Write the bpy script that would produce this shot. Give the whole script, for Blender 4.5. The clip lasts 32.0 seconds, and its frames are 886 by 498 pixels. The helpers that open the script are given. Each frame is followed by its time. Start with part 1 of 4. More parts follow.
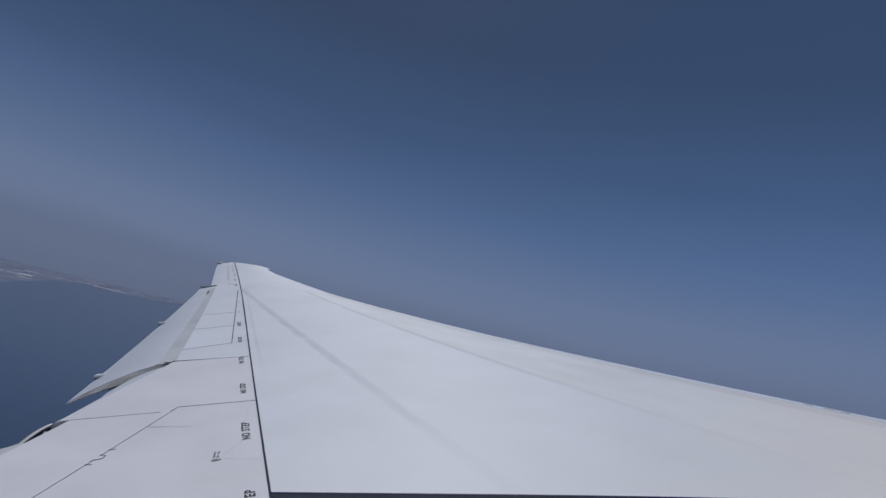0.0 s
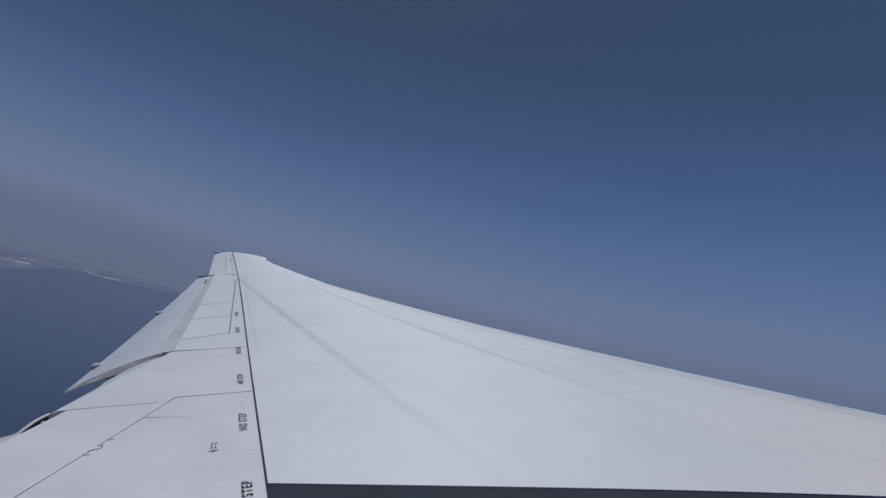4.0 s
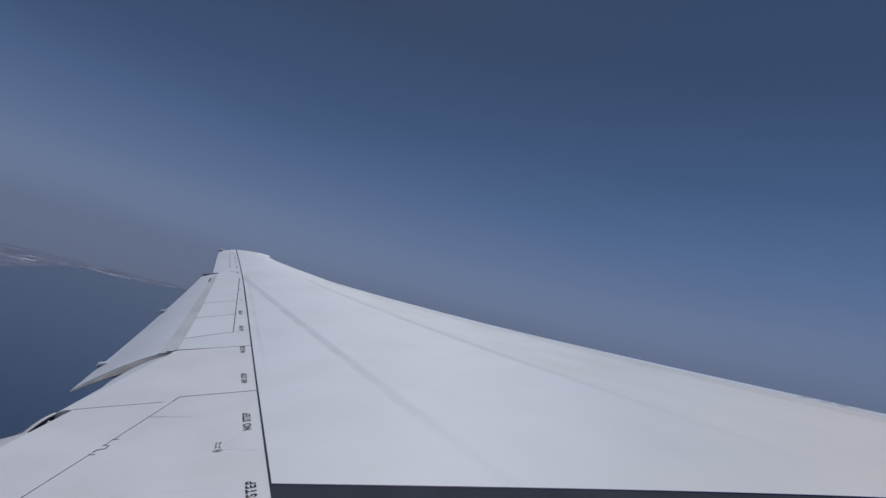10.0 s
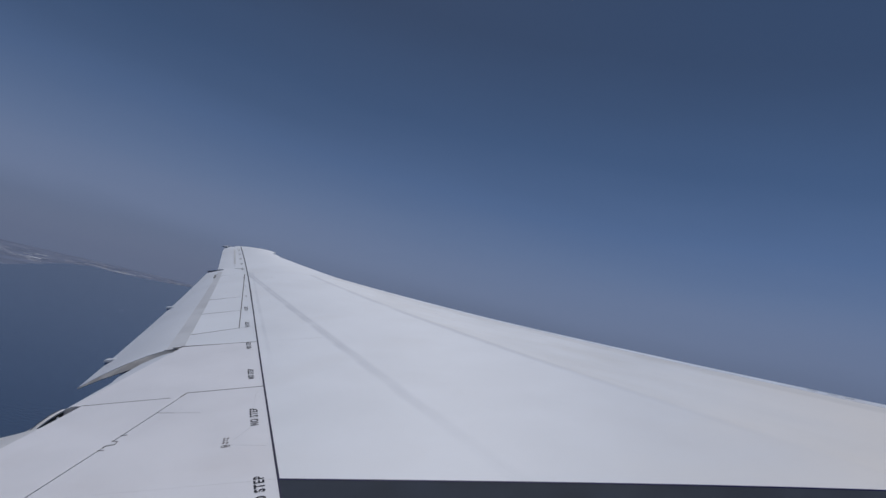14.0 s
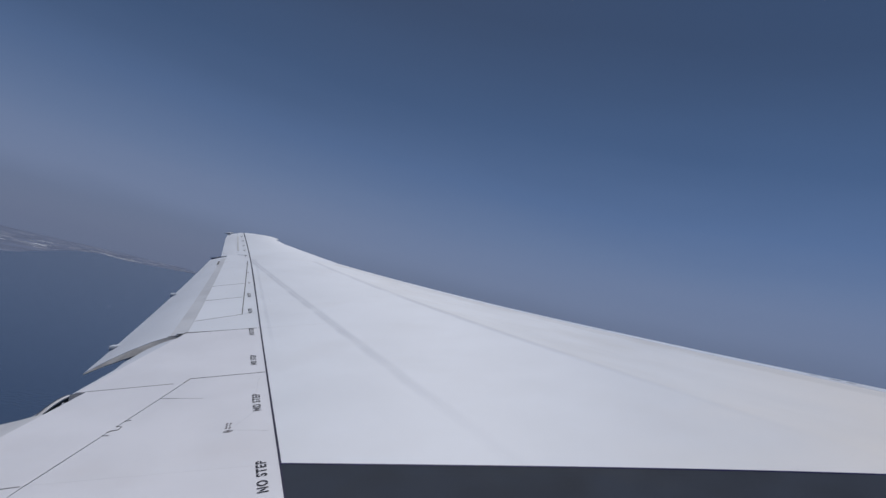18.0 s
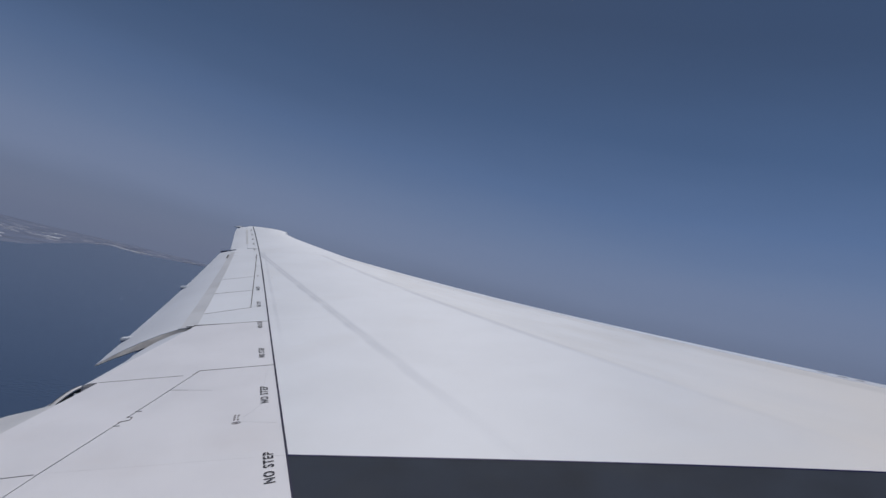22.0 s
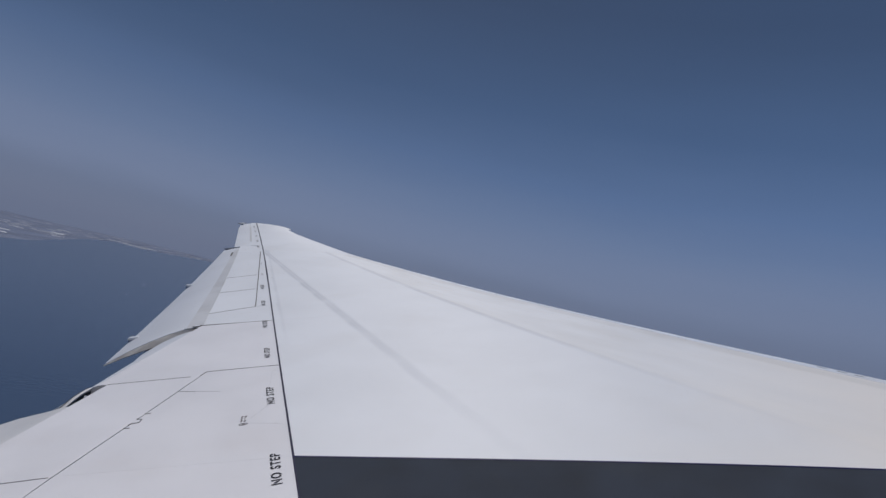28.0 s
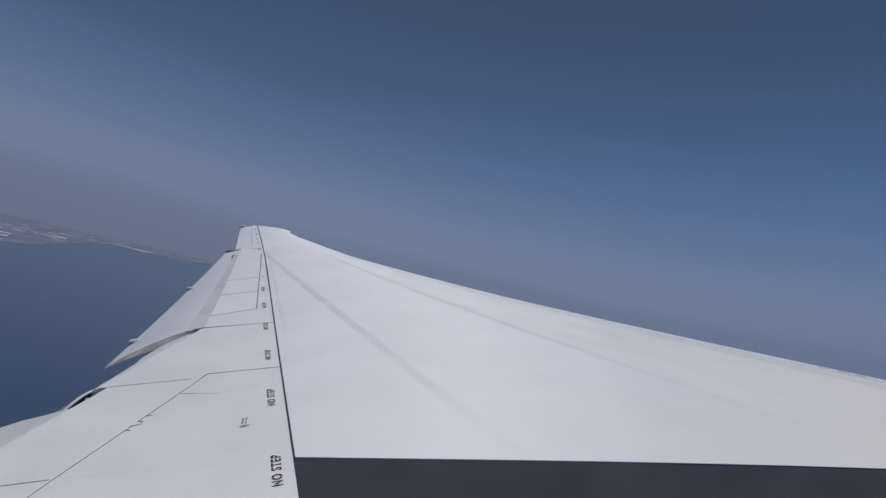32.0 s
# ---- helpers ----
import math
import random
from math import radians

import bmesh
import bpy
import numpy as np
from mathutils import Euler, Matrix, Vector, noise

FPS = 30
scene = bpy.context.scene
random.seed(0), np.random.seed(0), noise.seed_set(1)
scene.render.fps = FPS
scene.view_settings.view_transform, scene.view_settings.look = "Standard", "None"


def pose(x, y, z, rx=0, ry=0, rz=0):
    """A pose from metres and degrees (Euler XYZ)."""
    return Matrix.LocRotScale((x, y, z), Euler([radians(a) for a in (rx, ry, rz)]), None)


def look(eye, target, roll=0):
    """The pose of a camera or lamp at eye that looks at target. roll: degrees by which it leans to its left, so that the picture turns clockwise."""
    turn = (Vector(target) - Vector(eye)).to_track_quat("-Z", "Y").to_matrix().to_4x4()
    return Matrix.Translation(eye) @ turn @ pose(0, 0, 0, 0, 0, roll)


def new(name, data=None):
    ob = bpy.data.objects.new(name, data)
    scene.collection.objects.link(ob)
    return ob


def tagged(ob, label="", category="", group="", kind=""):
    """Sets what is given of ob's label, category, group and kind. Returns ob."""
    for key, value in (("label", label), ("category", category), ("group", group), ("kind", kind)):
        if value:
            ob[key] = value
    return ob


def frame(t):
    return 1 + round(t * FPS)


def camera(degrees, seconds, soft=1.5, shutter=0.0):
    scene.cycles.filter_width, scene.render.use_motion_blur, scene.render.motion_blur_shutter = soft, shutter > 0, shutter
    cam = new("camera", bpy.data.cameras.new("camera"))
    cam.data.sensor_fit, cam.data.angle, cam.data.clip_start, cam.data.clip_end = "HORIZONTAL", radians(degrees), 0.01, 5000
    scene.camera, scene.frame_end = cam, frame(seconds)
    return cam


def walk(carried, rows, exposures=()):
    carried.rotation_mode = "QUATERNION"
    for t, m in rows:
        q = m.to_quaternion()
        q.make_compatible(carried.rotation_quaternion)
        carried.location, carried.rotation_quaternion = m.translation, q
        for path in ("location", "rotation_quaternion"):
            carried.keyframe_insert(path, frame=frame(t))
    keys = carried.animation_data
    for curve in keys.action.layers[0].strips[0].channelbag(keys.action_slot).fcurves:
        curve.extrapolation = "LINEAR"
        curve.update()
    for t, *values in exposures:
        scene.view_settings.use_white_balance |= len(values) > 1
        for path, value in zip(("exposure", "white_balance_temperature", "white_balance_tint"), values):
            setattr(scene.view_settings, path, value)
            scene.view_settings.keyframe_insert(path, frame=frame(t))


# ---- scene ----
# ---------------------------------------------------------------- camera
cam = camera(80, 32.0, soft=1.4)

# The aircraft frame: x forward, y outboard along the left wing, z up, its origin at the cabin window.
# It climbs nose-up over the sea with the left wing raised a little.
ALTITUDE = 120.0
AIRCRAFT = pose(0, 0, ALTITUDE, 5.52, -14.38, 0)

# seconds, then place and turn in the aircraft frame
ROWS = [
    (0, -0.033, 0.024, -0.090, 95.193, 0.148, -2.104),
    (0.5, -0.029, 0.024, -0.093, 95.200, 0.015, -2.030),
    (1, -0.034, 0.021, -0.091, 95.126, -0.096, -2.104),
    (1.5, -0.026, 0.023, -0.086, 94.830, -0.123, -1.996),
    (2, -0.026, 0.019, -0.093, 94.777, -0.136, -2.101),
    (2.5, -0.031, 0.021, -0.079, 94.635, -0.114, -2.180),
    (3, -0.023, 0.024, -0.073, 94.485, -0.096, -2.077),
    (3.5, -0.028, 0.024, -0.070, 94.245, -0.195, -2.363),
    (5.5, -0.018, 0.001, -0.044, 94.013, -0.268, -2.275),
    (6, -0.018, 0.007, -0.042, 93.890, -0.139, -2.194),
    (6.5, -0.019, 0.007, -0.045, 93.917, -0.127, -2.226),
    (7, -0.020, 0.007, -0.039, 93.912, -0.109, -2.157),
    (7.5, -0.016, 0.002, -0.039, 93.665, -0.145, -2.256),
    (8, -0.018, 0.006, -0.035, 93.794, -0.168, -2.261),
    (8.5, -0.011, 0.001, -0.045, 93.863, -0.254, -2.311),
    (9, -0.015, -0.003, -0.034, 93.932, -0.341, -2.331),
    (9.5, -0.008, 0.002, -0.037, 93.744, -0.258, -2.036),
    (10, -0.017, 0.009, -0.031, 93.766, -0.154, -1.956),
    (10.5, -0.015, 0.002, -0.041, 93.551, -0.096, -1.898),
    (11, -0.008, 0.007, -0.033, 93.571, -0.041, -2.096),
    (11.5, -0.014, 0.005, -0.037, 93.511, 0.007, -2.473),
    (12, -0.007, 0.011, -0.039, 93.311, 0.034, -2.404),
    (12.5, -0.010, 0.009, -0.039, 93.310, 0.046, -2.415),
    (13, 0.004, 0.014, -0.042, 93.197, 0.037, -2.060),
    (13.5, -0.022, 0.012, -0.037, 93.326, 0.134, -1.970),
    (14, -0.029, 0.017, -0.033, 93.244, 0.213, -1.513),
    (14.5, -0.021, 0.019, -0.039, 93.392, -0.132, -0.839),
    (16.5, -0.003, 0.022, -0.033, 93.054, 0.241, -1.642),
    (17, -0.001, 0.025, -0.038, 92.596, 0.399, -1.350),
    (17.5, -0.007, 0.024, -0.030, 92.201, 0.390, -1.252),
    (18, -0.002, 0.028, -0.031, 91.718, 0.385, -1.134),
    (18.5, 0.002, 0.026, -0.027, 91.228, 0.349, -1.013),
    (19, 0.003, 0.030, -0.018, 90.917, 0.306, -0.931),
    (19.5, 0.008, 0.029, -0.016, 90.421, 0.252, -0.745),
    (20, 0.012, 0.032, -0.010, 90.265, 0.235, -0.674),
    (20.5, 0.009, 0.028, -0.012, 90.245, 0.169, -0.665),
    (21, 0.006, 0.024, -0.008, 90.026, 0.128, -0.604),
    (21.5, 0.008, 0.023, -0.005, 89.911, 0.113, -0.467),
    (22, 0.020, 0.007, -0.023, 91.081, 0.110, -0.220),
    (22.5, 0.010, 0.007, -0.006, 91.304, 0.158, -0.251),
    (23, 0.013, -0.001, 0.000, 91.093, 0.201, -0.126),
    (23.5, 0.021, -0.003, 0.006, 90.958, 0.255, 0.046),
    (24, 0.016, -0.012, 0.007, 90.918, 0.338, 0.034),
    (24.5, 0.028, -0.006, 0.022, 90.892, 0.421, 0.018),
    (25, 0.027, -0.012, 0.022, 90.836, 0.538, 0.082),
    (25.5, 0.017, -0.012, 0.026, 90.561, 0.582, 0.169),
    (27.5, 0.033, -0.059, 0.054, 90.532, 0.413, 0.117),
    (28, 0.037, -0.058, 0.061, 90.297, 0.637, 0.126),
    (28.5, 0.039, -0.058, 0.058, 90.168, 0.615, 0.211),
    (29, 0.039, -0.057, 0.056, 90.265, 0.614, 0.158),
    (29.5, 0.046, -0.054, 0.057, 90.274, 0.581, 0.285),
    (30, 0.037, -0.062, 0.058, 90.278, 0.592, 0.241),
    (30.5, 0.042, -0.058, 0.054, 90.497, 0.637, 0.212),
    (31, 0.032, -0.064, 0.061, 90.274, 0.698, 0.273),
    (31.5, 0.036, -0.059, 0.062, 90.257, 0.772, 0.199),
    (32, 0.044, -0.063, 0.053, 90.526, 0.840, 0.233),
]

walk(cam, [(r[0], AIRCRAFT @ pose(*r[1:])) for r in ROWS], exposures=[(0, 0.0, 6230, 11), (14, 0.02, 6250, 11), (17, 0.14, 6260, 11), (20, 0.18, 6430, 11), (25, 0.20, 6540, 11), (32, 0.16, 6560, 11)])

# ---------------------------------------------------------------- world and sun
SUN_LOCAL = Vector((0.04, 0.62, 0.78)).normalized()
SUN = (AIRCRAFT.to_3x3() @ SUN_LOCAL).normalized()

world = bpy.data.worlds.new("sky")
scene.world = world
world.use_nodes = True
wn, wl = world.node_tree.nodes, world.node_tree.links
wn.clear()
w_out = wn.new("ShaderNodeOutputWorld")
w_bg = wn.new("ShaderNodeBackground")
w_sky = wn.new("ShaderNodeTexSky")
w_sky.sky_type = "NISHITA"
w_sky.sun_disc = False
w_sky.sun_elevation = math.asin(SUN.z)
w_sky.sun_rotation = math.atan2(SUN.x, SUN.y)
w_sky.altitude = 600
w_sky.air_density, w_sky.dust_density, w_sky.ozone_density = 1.0, 1.5, 1.5
w_gain = wn.new("ShaderNodeVectorMath")
w_gain.operation = "SCALE"
w_gain.inputs["Scale"].default_value = 0.10
wl.new(w_sky.outputs[0], w_gain.inputs[0])
# hazy layer: colour by height above the horizon
w_tc = wn.new("ShaderNodeTexCoord")
w_sep = wn.new("ShaderNodeSeparateXYZ")
wl.new(w_tc.outputs["Generated"], w_sep.inputs[0])
w_map = wn.new("ShaderNodeMapRange")
w_map.inputs["From Min"].default_value, w_map.inputs["From Max"].default_value = -0.1, 0.9
wl.new(w_sep.outputs["Z"], w_map.inputs["Value"])
w_ramp = wn.new("ShaderNodeValToRGB")
HAZE = [(0.0, (0.104, 0.131, 0.205)), (0.10, (0.108, 0.138, 0.221)), (0.15, (0.109, 0.141, 0.230)), (0.186, (0.128, 0.166, 0.268)),
        (0.235, (0.125, 0.168, 0.277)), (0.28, (0.108, 0.157, 0.273)), (0.35, (0.078, 0.130, 0.252)), (0.46, (0.050, 0.092, 0.189)),
        (0.62, (0.034, 0.061, 0.125)), (1.0, (0.028, 0.052, 0.108))]
els = w_ramp.color_ramp.elements
while len(els) < len(HAZE):
    els.new(0.5)
for el, (at, col) in zip(els, HAZE):
    el.position, el.color = at, (*col, 1)
# thin layers and soft patches in the haze
w_wide = wn.new("ShaderNodeMapping")
w_wide.inputs["Scale"].default_value = (1.6, 1.6, 9.0)
w_patch = wn.new("ShaderNodeTexNoise")
w_patch.inputs["Scale"].default_value, w_patch.inputs["Detail"].default_value = 1.5, 3
wl.new(w_tc.outputs["Generated"], w_wide.inputs[0])
wl.new(w_wide.outputs[0], w_patch.inputs["Vector"])
w_shift = wn.new("ShaderNodeMath")
w_shift.operation = "MULTIPLY_ADD"
w_shift.inputs[1].default_value = 0.05
wl.new(w_patch.outputs["Fac"], w_shift.inputs[0])
w_low = wn.new("ShaderNodeMath")
w_low.operation = "SUBTRACT"
w_low.inputs[1].default_value = 0.025
wl.new(w_map.outputs[0], w_low.inputs[0])
wl.new(w_low.outputs[0], w_shift.inputs[2])
wl.new(w_shift.outputs[0], w_ramp.inputs[0])
w_mix = wn.new("ShaderNodeMix")
w_mix.data_type = "RGBA"
w_mix.inputs["Factor"].default_value = 0.97
wl.new(w_gain.outputs[0], w_mix.inputs["A"])
# the clear sky above the haze deepens away from the nose
w_side = wn.new("ShaderNodeMapRange")
w_side.inputs["From Min"].default_value, w_side.inputs["From Max"].default_value = -0.65, 0.55
w_side.inputs["To Min"].default_value, w_side.inputs["To Max"].default_value = 0.76, 1.06
wl.new(w_sep.outputs["X"], w_side.inputs["Value"])
w_high = wn.new("ShaderNodeMapRange")
w_high.inputs["From Min"].default_value, w_high.inputs["From Max"].default_value = 0.20, 0.40
wl.new(w_map.outputs[0], w_high.inputs["Value"])
w_deep = wn.new("ShaderNodeMix")
w_deep.inputs["A"].default_value = 1.0
wl.new(w_high.outputs[0], w_deep.inputs["Factor"])
wl.new(w_side.outputs[0], w_deep.inputs["B"])
w_tone = wn.new("ShaderNodeVectorMath")
w_tone.operation = "SCALE"
wl.new(w_ramp.outputs[0], w_tone.inputs[0])
wl.new(w_deep.outputs["Result"], w_tone.inputs["Scale"])
wl.new(w_tone.outputs[0], w_mix.inputs["B"])
wl.new(w_mix.outputs["Result"], w_bg.inputs["Color"])
wl.new(w_bg.outputs[0], w_out.inputs[0])

sun = new("sun", bpy.data.lights.new("sun", "SUN"))
sun.data.energy = 2.28
sun.data.angle = radians(0.6)
sun.data.color = (1.0, 0.975, 0.955)
sun.matrix_world = look((0, 0, ALTITUDE + 300), Vector((0, 0, ALTITUDE + 300)) - SUN)


# ---------------------------------------------------------------- materials
def joint_band(n, l, place, col, k, c, bend, half, y0, y1, tone):
    """A grey band in the paint along a skin joint x = c - k y, soft at its edges, fading out inboard."""
    def calc(op, a, b=None):
        nd = n.new("ShaderNodeMath")
        nd.operation = op
        for i, v in enumerate((a, b)):
            if v is None:
                continue
            if isinstance(v, (int, float)):
                nd.inputs[i].default_value = v
            else:
                l.new(v, nd.inputs[i])
        return nd.outputs[0]

    def ramp(v, lo, hi, a, b):
        nd = n.new("ShaderNodeMapRange")
        nd.interpolation_type = "SMOOTHSTEP"
        for key, value in (("From Min", lo), ("From Max", hi), ("To Min", a), ("To Max", b)):
            nd.inputs[key].default_value = value
        l.new(v, nd.inputs["Value"])
        return nd.outputs[0]
    sep = n.new("ShaderNodeSeparateXYZ")
    l.new(place, sep.inputs[0])
    rag = n.new("ShaderNodeTexNoise")
    rag.inputs["Scale"].default_value, rag.inputs["Detail"].default_value = 1.6, 5
    l.new(place, rag.inputs["Vector"])
    bow = calc("MULTIPLY", calc("MAXIMUM", calc("SUBTRACT", 1.0, calc("POWER", calc("ABSOLUTE", calc("DIVIDE", calc("SUBTRACT", sep.outputs["Y"], 9.5), 5.5)), 2.0)), 0.0), bend)
    off = calc("SUBTRACT", calc("SUBTRACT", calc("ADD", sep.outputs["X"], calc("MULTIPLY", sep.outputs["Y"], k)), c), bow)
    off = calc("ADD", off, calc("MULTIPLY", calc("SUBTRACT", rag.outputs["Fac"], 0.5), half * 0.8))
    fac = calc("MULTIPLY", ramp(calc("ABSOLUTE", off), half * 0.25, half, 1.0, 0.0), ramp(sep.outputs["Y"], y0, y1, 0.0, 1.0))
    fac = calc("MULTIPLY", fac, ramp(rag.outputs["Fac"], 0.30, 0.62, 0.45, 1.0))
    mixed = n.new("ShaderNodeMix")
    mixed.data_type = "RGBA"
    l.new(calc("MULTIPLY", fac, tone[3]), mixed.inputs["Factor"])
    l.new(col, mixed.inputs["A"])
    mixed.inputs["B"].default_value = (*tone[:3], 1)
    return mixed.outputs["Result"]


def material(name, color, rough=0.5, metal=0.0, vary=0.06, scale=3.0, fine=60.0, bump=0.02, stain=None, spec=0.5, stretch=(1, 1, 1), piece=0.0, turn=0.0, warm_bounce=None, bands=()):
    """Principled paint or metal with a broad and a fine variation, a faint relief and, if given, a stain colour."""
    m = bpy.data.materials.new(name)
    m.use_nodes = True
    n, l = m.node_tree.nodes, m.node_tree.links
    b = n["Principled BSDF"]
    tc = n.new("ShaderNodeTexCoord")
    mp = n.new("ShaderNodeMapping")
    mp.vector_type = "TEXTURE" if turn else "POINT"
    mp.inputs["Rotation"].default_value = (0, 0, turn)
    mp.inputs["Scale"].default_value = tuple(1 / s for s in stretch) if turn else stretch
    l.new(tc.outputs["Object"], mp.inputs[0])
    broad = n.new("ShaderNodeTexNoise")
    broad.inputs["Scale"].default_value, broad.inputs["Detail"].default_value = scale, 5
    grain = n.new("ShaderNodeTexNoise")
    grain.inputs["Scale"].default_value, grain.inputs["Detail"].default_value = fine, 3
    l.new(mp.outputs[0], broad.inputs["Vector"])
    l.new(mp.outputs[0], grain.inputs["Vector"])
    mixed = n.new("ShaderNodeMix")
    mixed.data_type = "RGBA"
    dark = tuple(c * (1 - 2 * vary) for c in color)
    light = tuple(min(1, c * (1 + 0.6 * vary)) for c in color)
    mixed.inputs["A"].default_value, mixed.inputs["B"].default_value = (*dark, 1), (*light, 1)
    ramp = n.new("ShaderNodeMapRange")
    ramp.inputs["From Min"].default_value, ramp.inputs["From Max"].default_value = 0.30, 0.62
    l.new(broad.outputs["Fac"], ramp.inputs["Value"])
    l.new(ramp.outputs[0], mixed.inputs["Factor"])
    col = mixed.outputs["Result"]
    if stain:
        st = n.new("ShaderNodeMix")
        st.data_type = "RGBA"
        blot = n.new("ShaderNodeTexNoise")
        blot.inputs["Scale"].default_value, blot.inputs["Detail"].default_value = scale * 0.6, 8
        mp2 = n.new("ShaderNodeMapping")
        mp2.inputs["Location"].default_value = (3.7, 1.9, 5.1)
        mp2.vector_type = mp.vector_type
        mp2.inputs["Rotation"].default_value = (0, 0, turn)
        mp2.inputs["Scale"].default_value = mp.inputs["Scale"].default_value
        l.new(tc.outputs["Object"], mp2.inputs[0])
        l.new(mp2.outputs[0], blot.inputs["Vector"])
        r2 = n.new("ShaderNodeMapRange")
        r2.inputs["From Min"].default_value, r2.inputs["From Max"].default_value = (0.56, 0.78) if len(stain) == 4 else (stain[4], stain[4] + 0.2)
        r2.inputs["To Max"].default_value = stain[3]
        l.new(blot.outputs["Fac"], r2.inputs["Value"])
        l.new(r2.outputs[0], st.inputs["Factor"])
        l.new(col, st.inputs["A"])
        st.inputs["B"].default_value = (*stain[:3], 1)
        col = st.outputs["Result"]
    if warm_bounce:
        # warm hull reflection painted into the inboard front of the skin, with a ragged edge
        dirn = n.new("ShaderNodeVectorMath")
        dirn.operation = "DOT_PRODUCT"
        dirn.inputs[1].default_value = (0.84, -0.54, 0)
        l.new(tc.outputs["Object"], dirn.inputs[0])
        rag = n.new("ShaderNodeTexNoise")
        rag.inputs["Scale"].default_value, rag.inputs["Detail"].default_value = 0.8, 6
        l.new(tc.outputs["Object"], rag.inputs["Vector"])
        total = n.new("ShaderNodeMath")
        total.operation = "MULTIPLY_ADD"
        total.inputs[1].default_value = 2.4
        l.new(rag.outputs["Fac"], total.inputs[0])
        l.new(dirn.outputs["Value"], total.inputs[2])
        edge = n.new("ShaderNodeMapRange")
        edge.interpolation_type = "SMOOTHSTEP"
        edge.inputs["From Min"].default_value, edge.inputs["From Max"].default_value = -0.4, 3.0
        edge.inputs["To Max"].default_value = warm_bounce[3]
        l.new(total.outputs[0], edge.inputs["Value"])
        fm = n.new("ShaderNodeMix")
        fm.data_type = "RGBA"
        l.new(edge.outputs[0], fm.inputs["Factor"])
        l.new(col, fm.inputs["A"])
        fm.inputs["B"].default_value = (*warm_bounce[:3], 1)
        col = fm.outputs["Result"]
    for k, c, bend, half, y0, y1, tone in bands:
        col = joint_band(n, l, tc.outputs["Object"], col, k, c, bend, half, y0, y1, tone)
    if piece:
        info = n.new("ShaderNodeObjectInfo")
        r3 = n.new("ShaderNodeMapRange")
        r3.inputs["To Min"].default_value, r3.inputs["To Max"].default_value = 1 - piece, 1 + piece * 0.3
        l.new(info.outputs["Random"], r3.inputs["Value"])
        hs = n.new("ShaderNodeVectorMath")
        hs.operation = "SCALE"
        l.new(col, hs.inputs[0])
        l.new(r3.outputs[0], hs.inputs["Scale"])
        col = hs.outputs[0]
    l.new(col, b.inputs["Base Color"])
    rr = n.new("ShaderNodeMapRange")
    rr.inputs["To Min"].default_value, rr.inputs["To Max"].default_value = max(0.02, rough - 0.08), min(1, rough + 0.10)
    l.new(broad.outputs["Fac"], rr.inputs["Value"])
    l.new(rr.outputs[0], b.inputs["Roughness"])
    b.inputs["Metallic"].default_value = metal
    b.inputs["Specular IOR Level"].default_value = spec
    if bump:
        bp = n.new("ShaderNodeBump")
        bp.inputs["Strength"].default_value, bp.inputs["Distance"].default_value = bump, 0.02
        l.new(grain.outputs["Fac"], bp.inputs["Height"])
        l.new(bp.outputs[0], b.inputs["Normal"])
    return m


BAND_GREY = (0.48, 0.51, 0.58)
# slope, place, bow, half width, fade from and to along the span, colour and strength
BANDS = [(0.750, 8.93, 0.0, 0.30, 2.0, 6.0, (0.54, 0.545, 0.55, 0.42)), (0.497, 2.42, 0.085, 0.12, 2.4, 9.0, (*BAND_GREY, 0.75)), (0.570, 5.42, 0.0, 0.11, 3.0, 10.0, (*BAND_GREY, 0.72)), (0.359, 0.415, 0.0, 0.045, 6.0, 9.0, (*BAND_GREY, 0.36))]
WHITE = material("white_wing_paint", (0.706, 0.738, 0.797), 0.55, spec=0.3, vary=0.025, scale=0.9, fine=40, bump=0.015, stain=(0.62, 0.625, 0.64, 0.30), piece=0.02)
SKIN = material("white_spar_skin_paint", (0.706, 0.738, 0.797), 0.55, spec=0.3, vary=0.025, scale=0.9, fine=40, bump=0.015, stain=(0.60, 0.605, 0.63, 0.40), bands=BANDS)
MAIN = material("white_upper_skin_paint", (0.706, 0.738, 0.797), 0.55, spec=0.3, vary=0.025, scale=0.9, fine=40, bump=0.015, stain=(0.60, 0.605, 0.63, 0.38), warm_bounce=(0.770, 0.747, 0.727, 0.85), bands=BANDS)
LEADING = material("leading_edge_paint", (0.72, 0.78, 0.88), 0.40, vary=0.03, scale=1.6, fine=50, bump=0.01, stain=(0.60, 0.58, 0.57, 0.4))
FRONT = material("weathered_front_skin_paint", (0.716, 0.742, 0.788), 0.55, spec=0.3, vary=0.03, scale=1.1, fine=40, bump=0.015, stain=(0.55, 0.55, 0.555, 0.42, 0.48), stretch=(0.55, 1.5, 1), turn=-0.925, warm_bounce=(0.770, 0.747, 0.727, 0.85), bands=BANDS)
# white paint whose colour is warmed for light bounced off the hull
AFT = material("aft_paint_with_bounce", (0.718, 0.728, 0.780), 0.55, spec=0.3, vary=0.03, scale=1.3, fine=40, bump=0.015, stain=(0.60, 0.58, 0.60, 0.4), piece=0.02)
GREY = material("grey_flap_primer", (0.56, 0.575, 0.59), 0.45, vary=0.06, scale=2.0, fine=60, bump=0.02, stain=(0.44, 0.42, 0.40, 0.5))
STRIP = material("grey_flap_nose_paint", (0.62, 0.635, 0.665), 0.45, vary=0.05, scale=1.6, fine=60, bump=0.02, stain=(0.52, 0.52, 0.53, 0.6, 0.5))
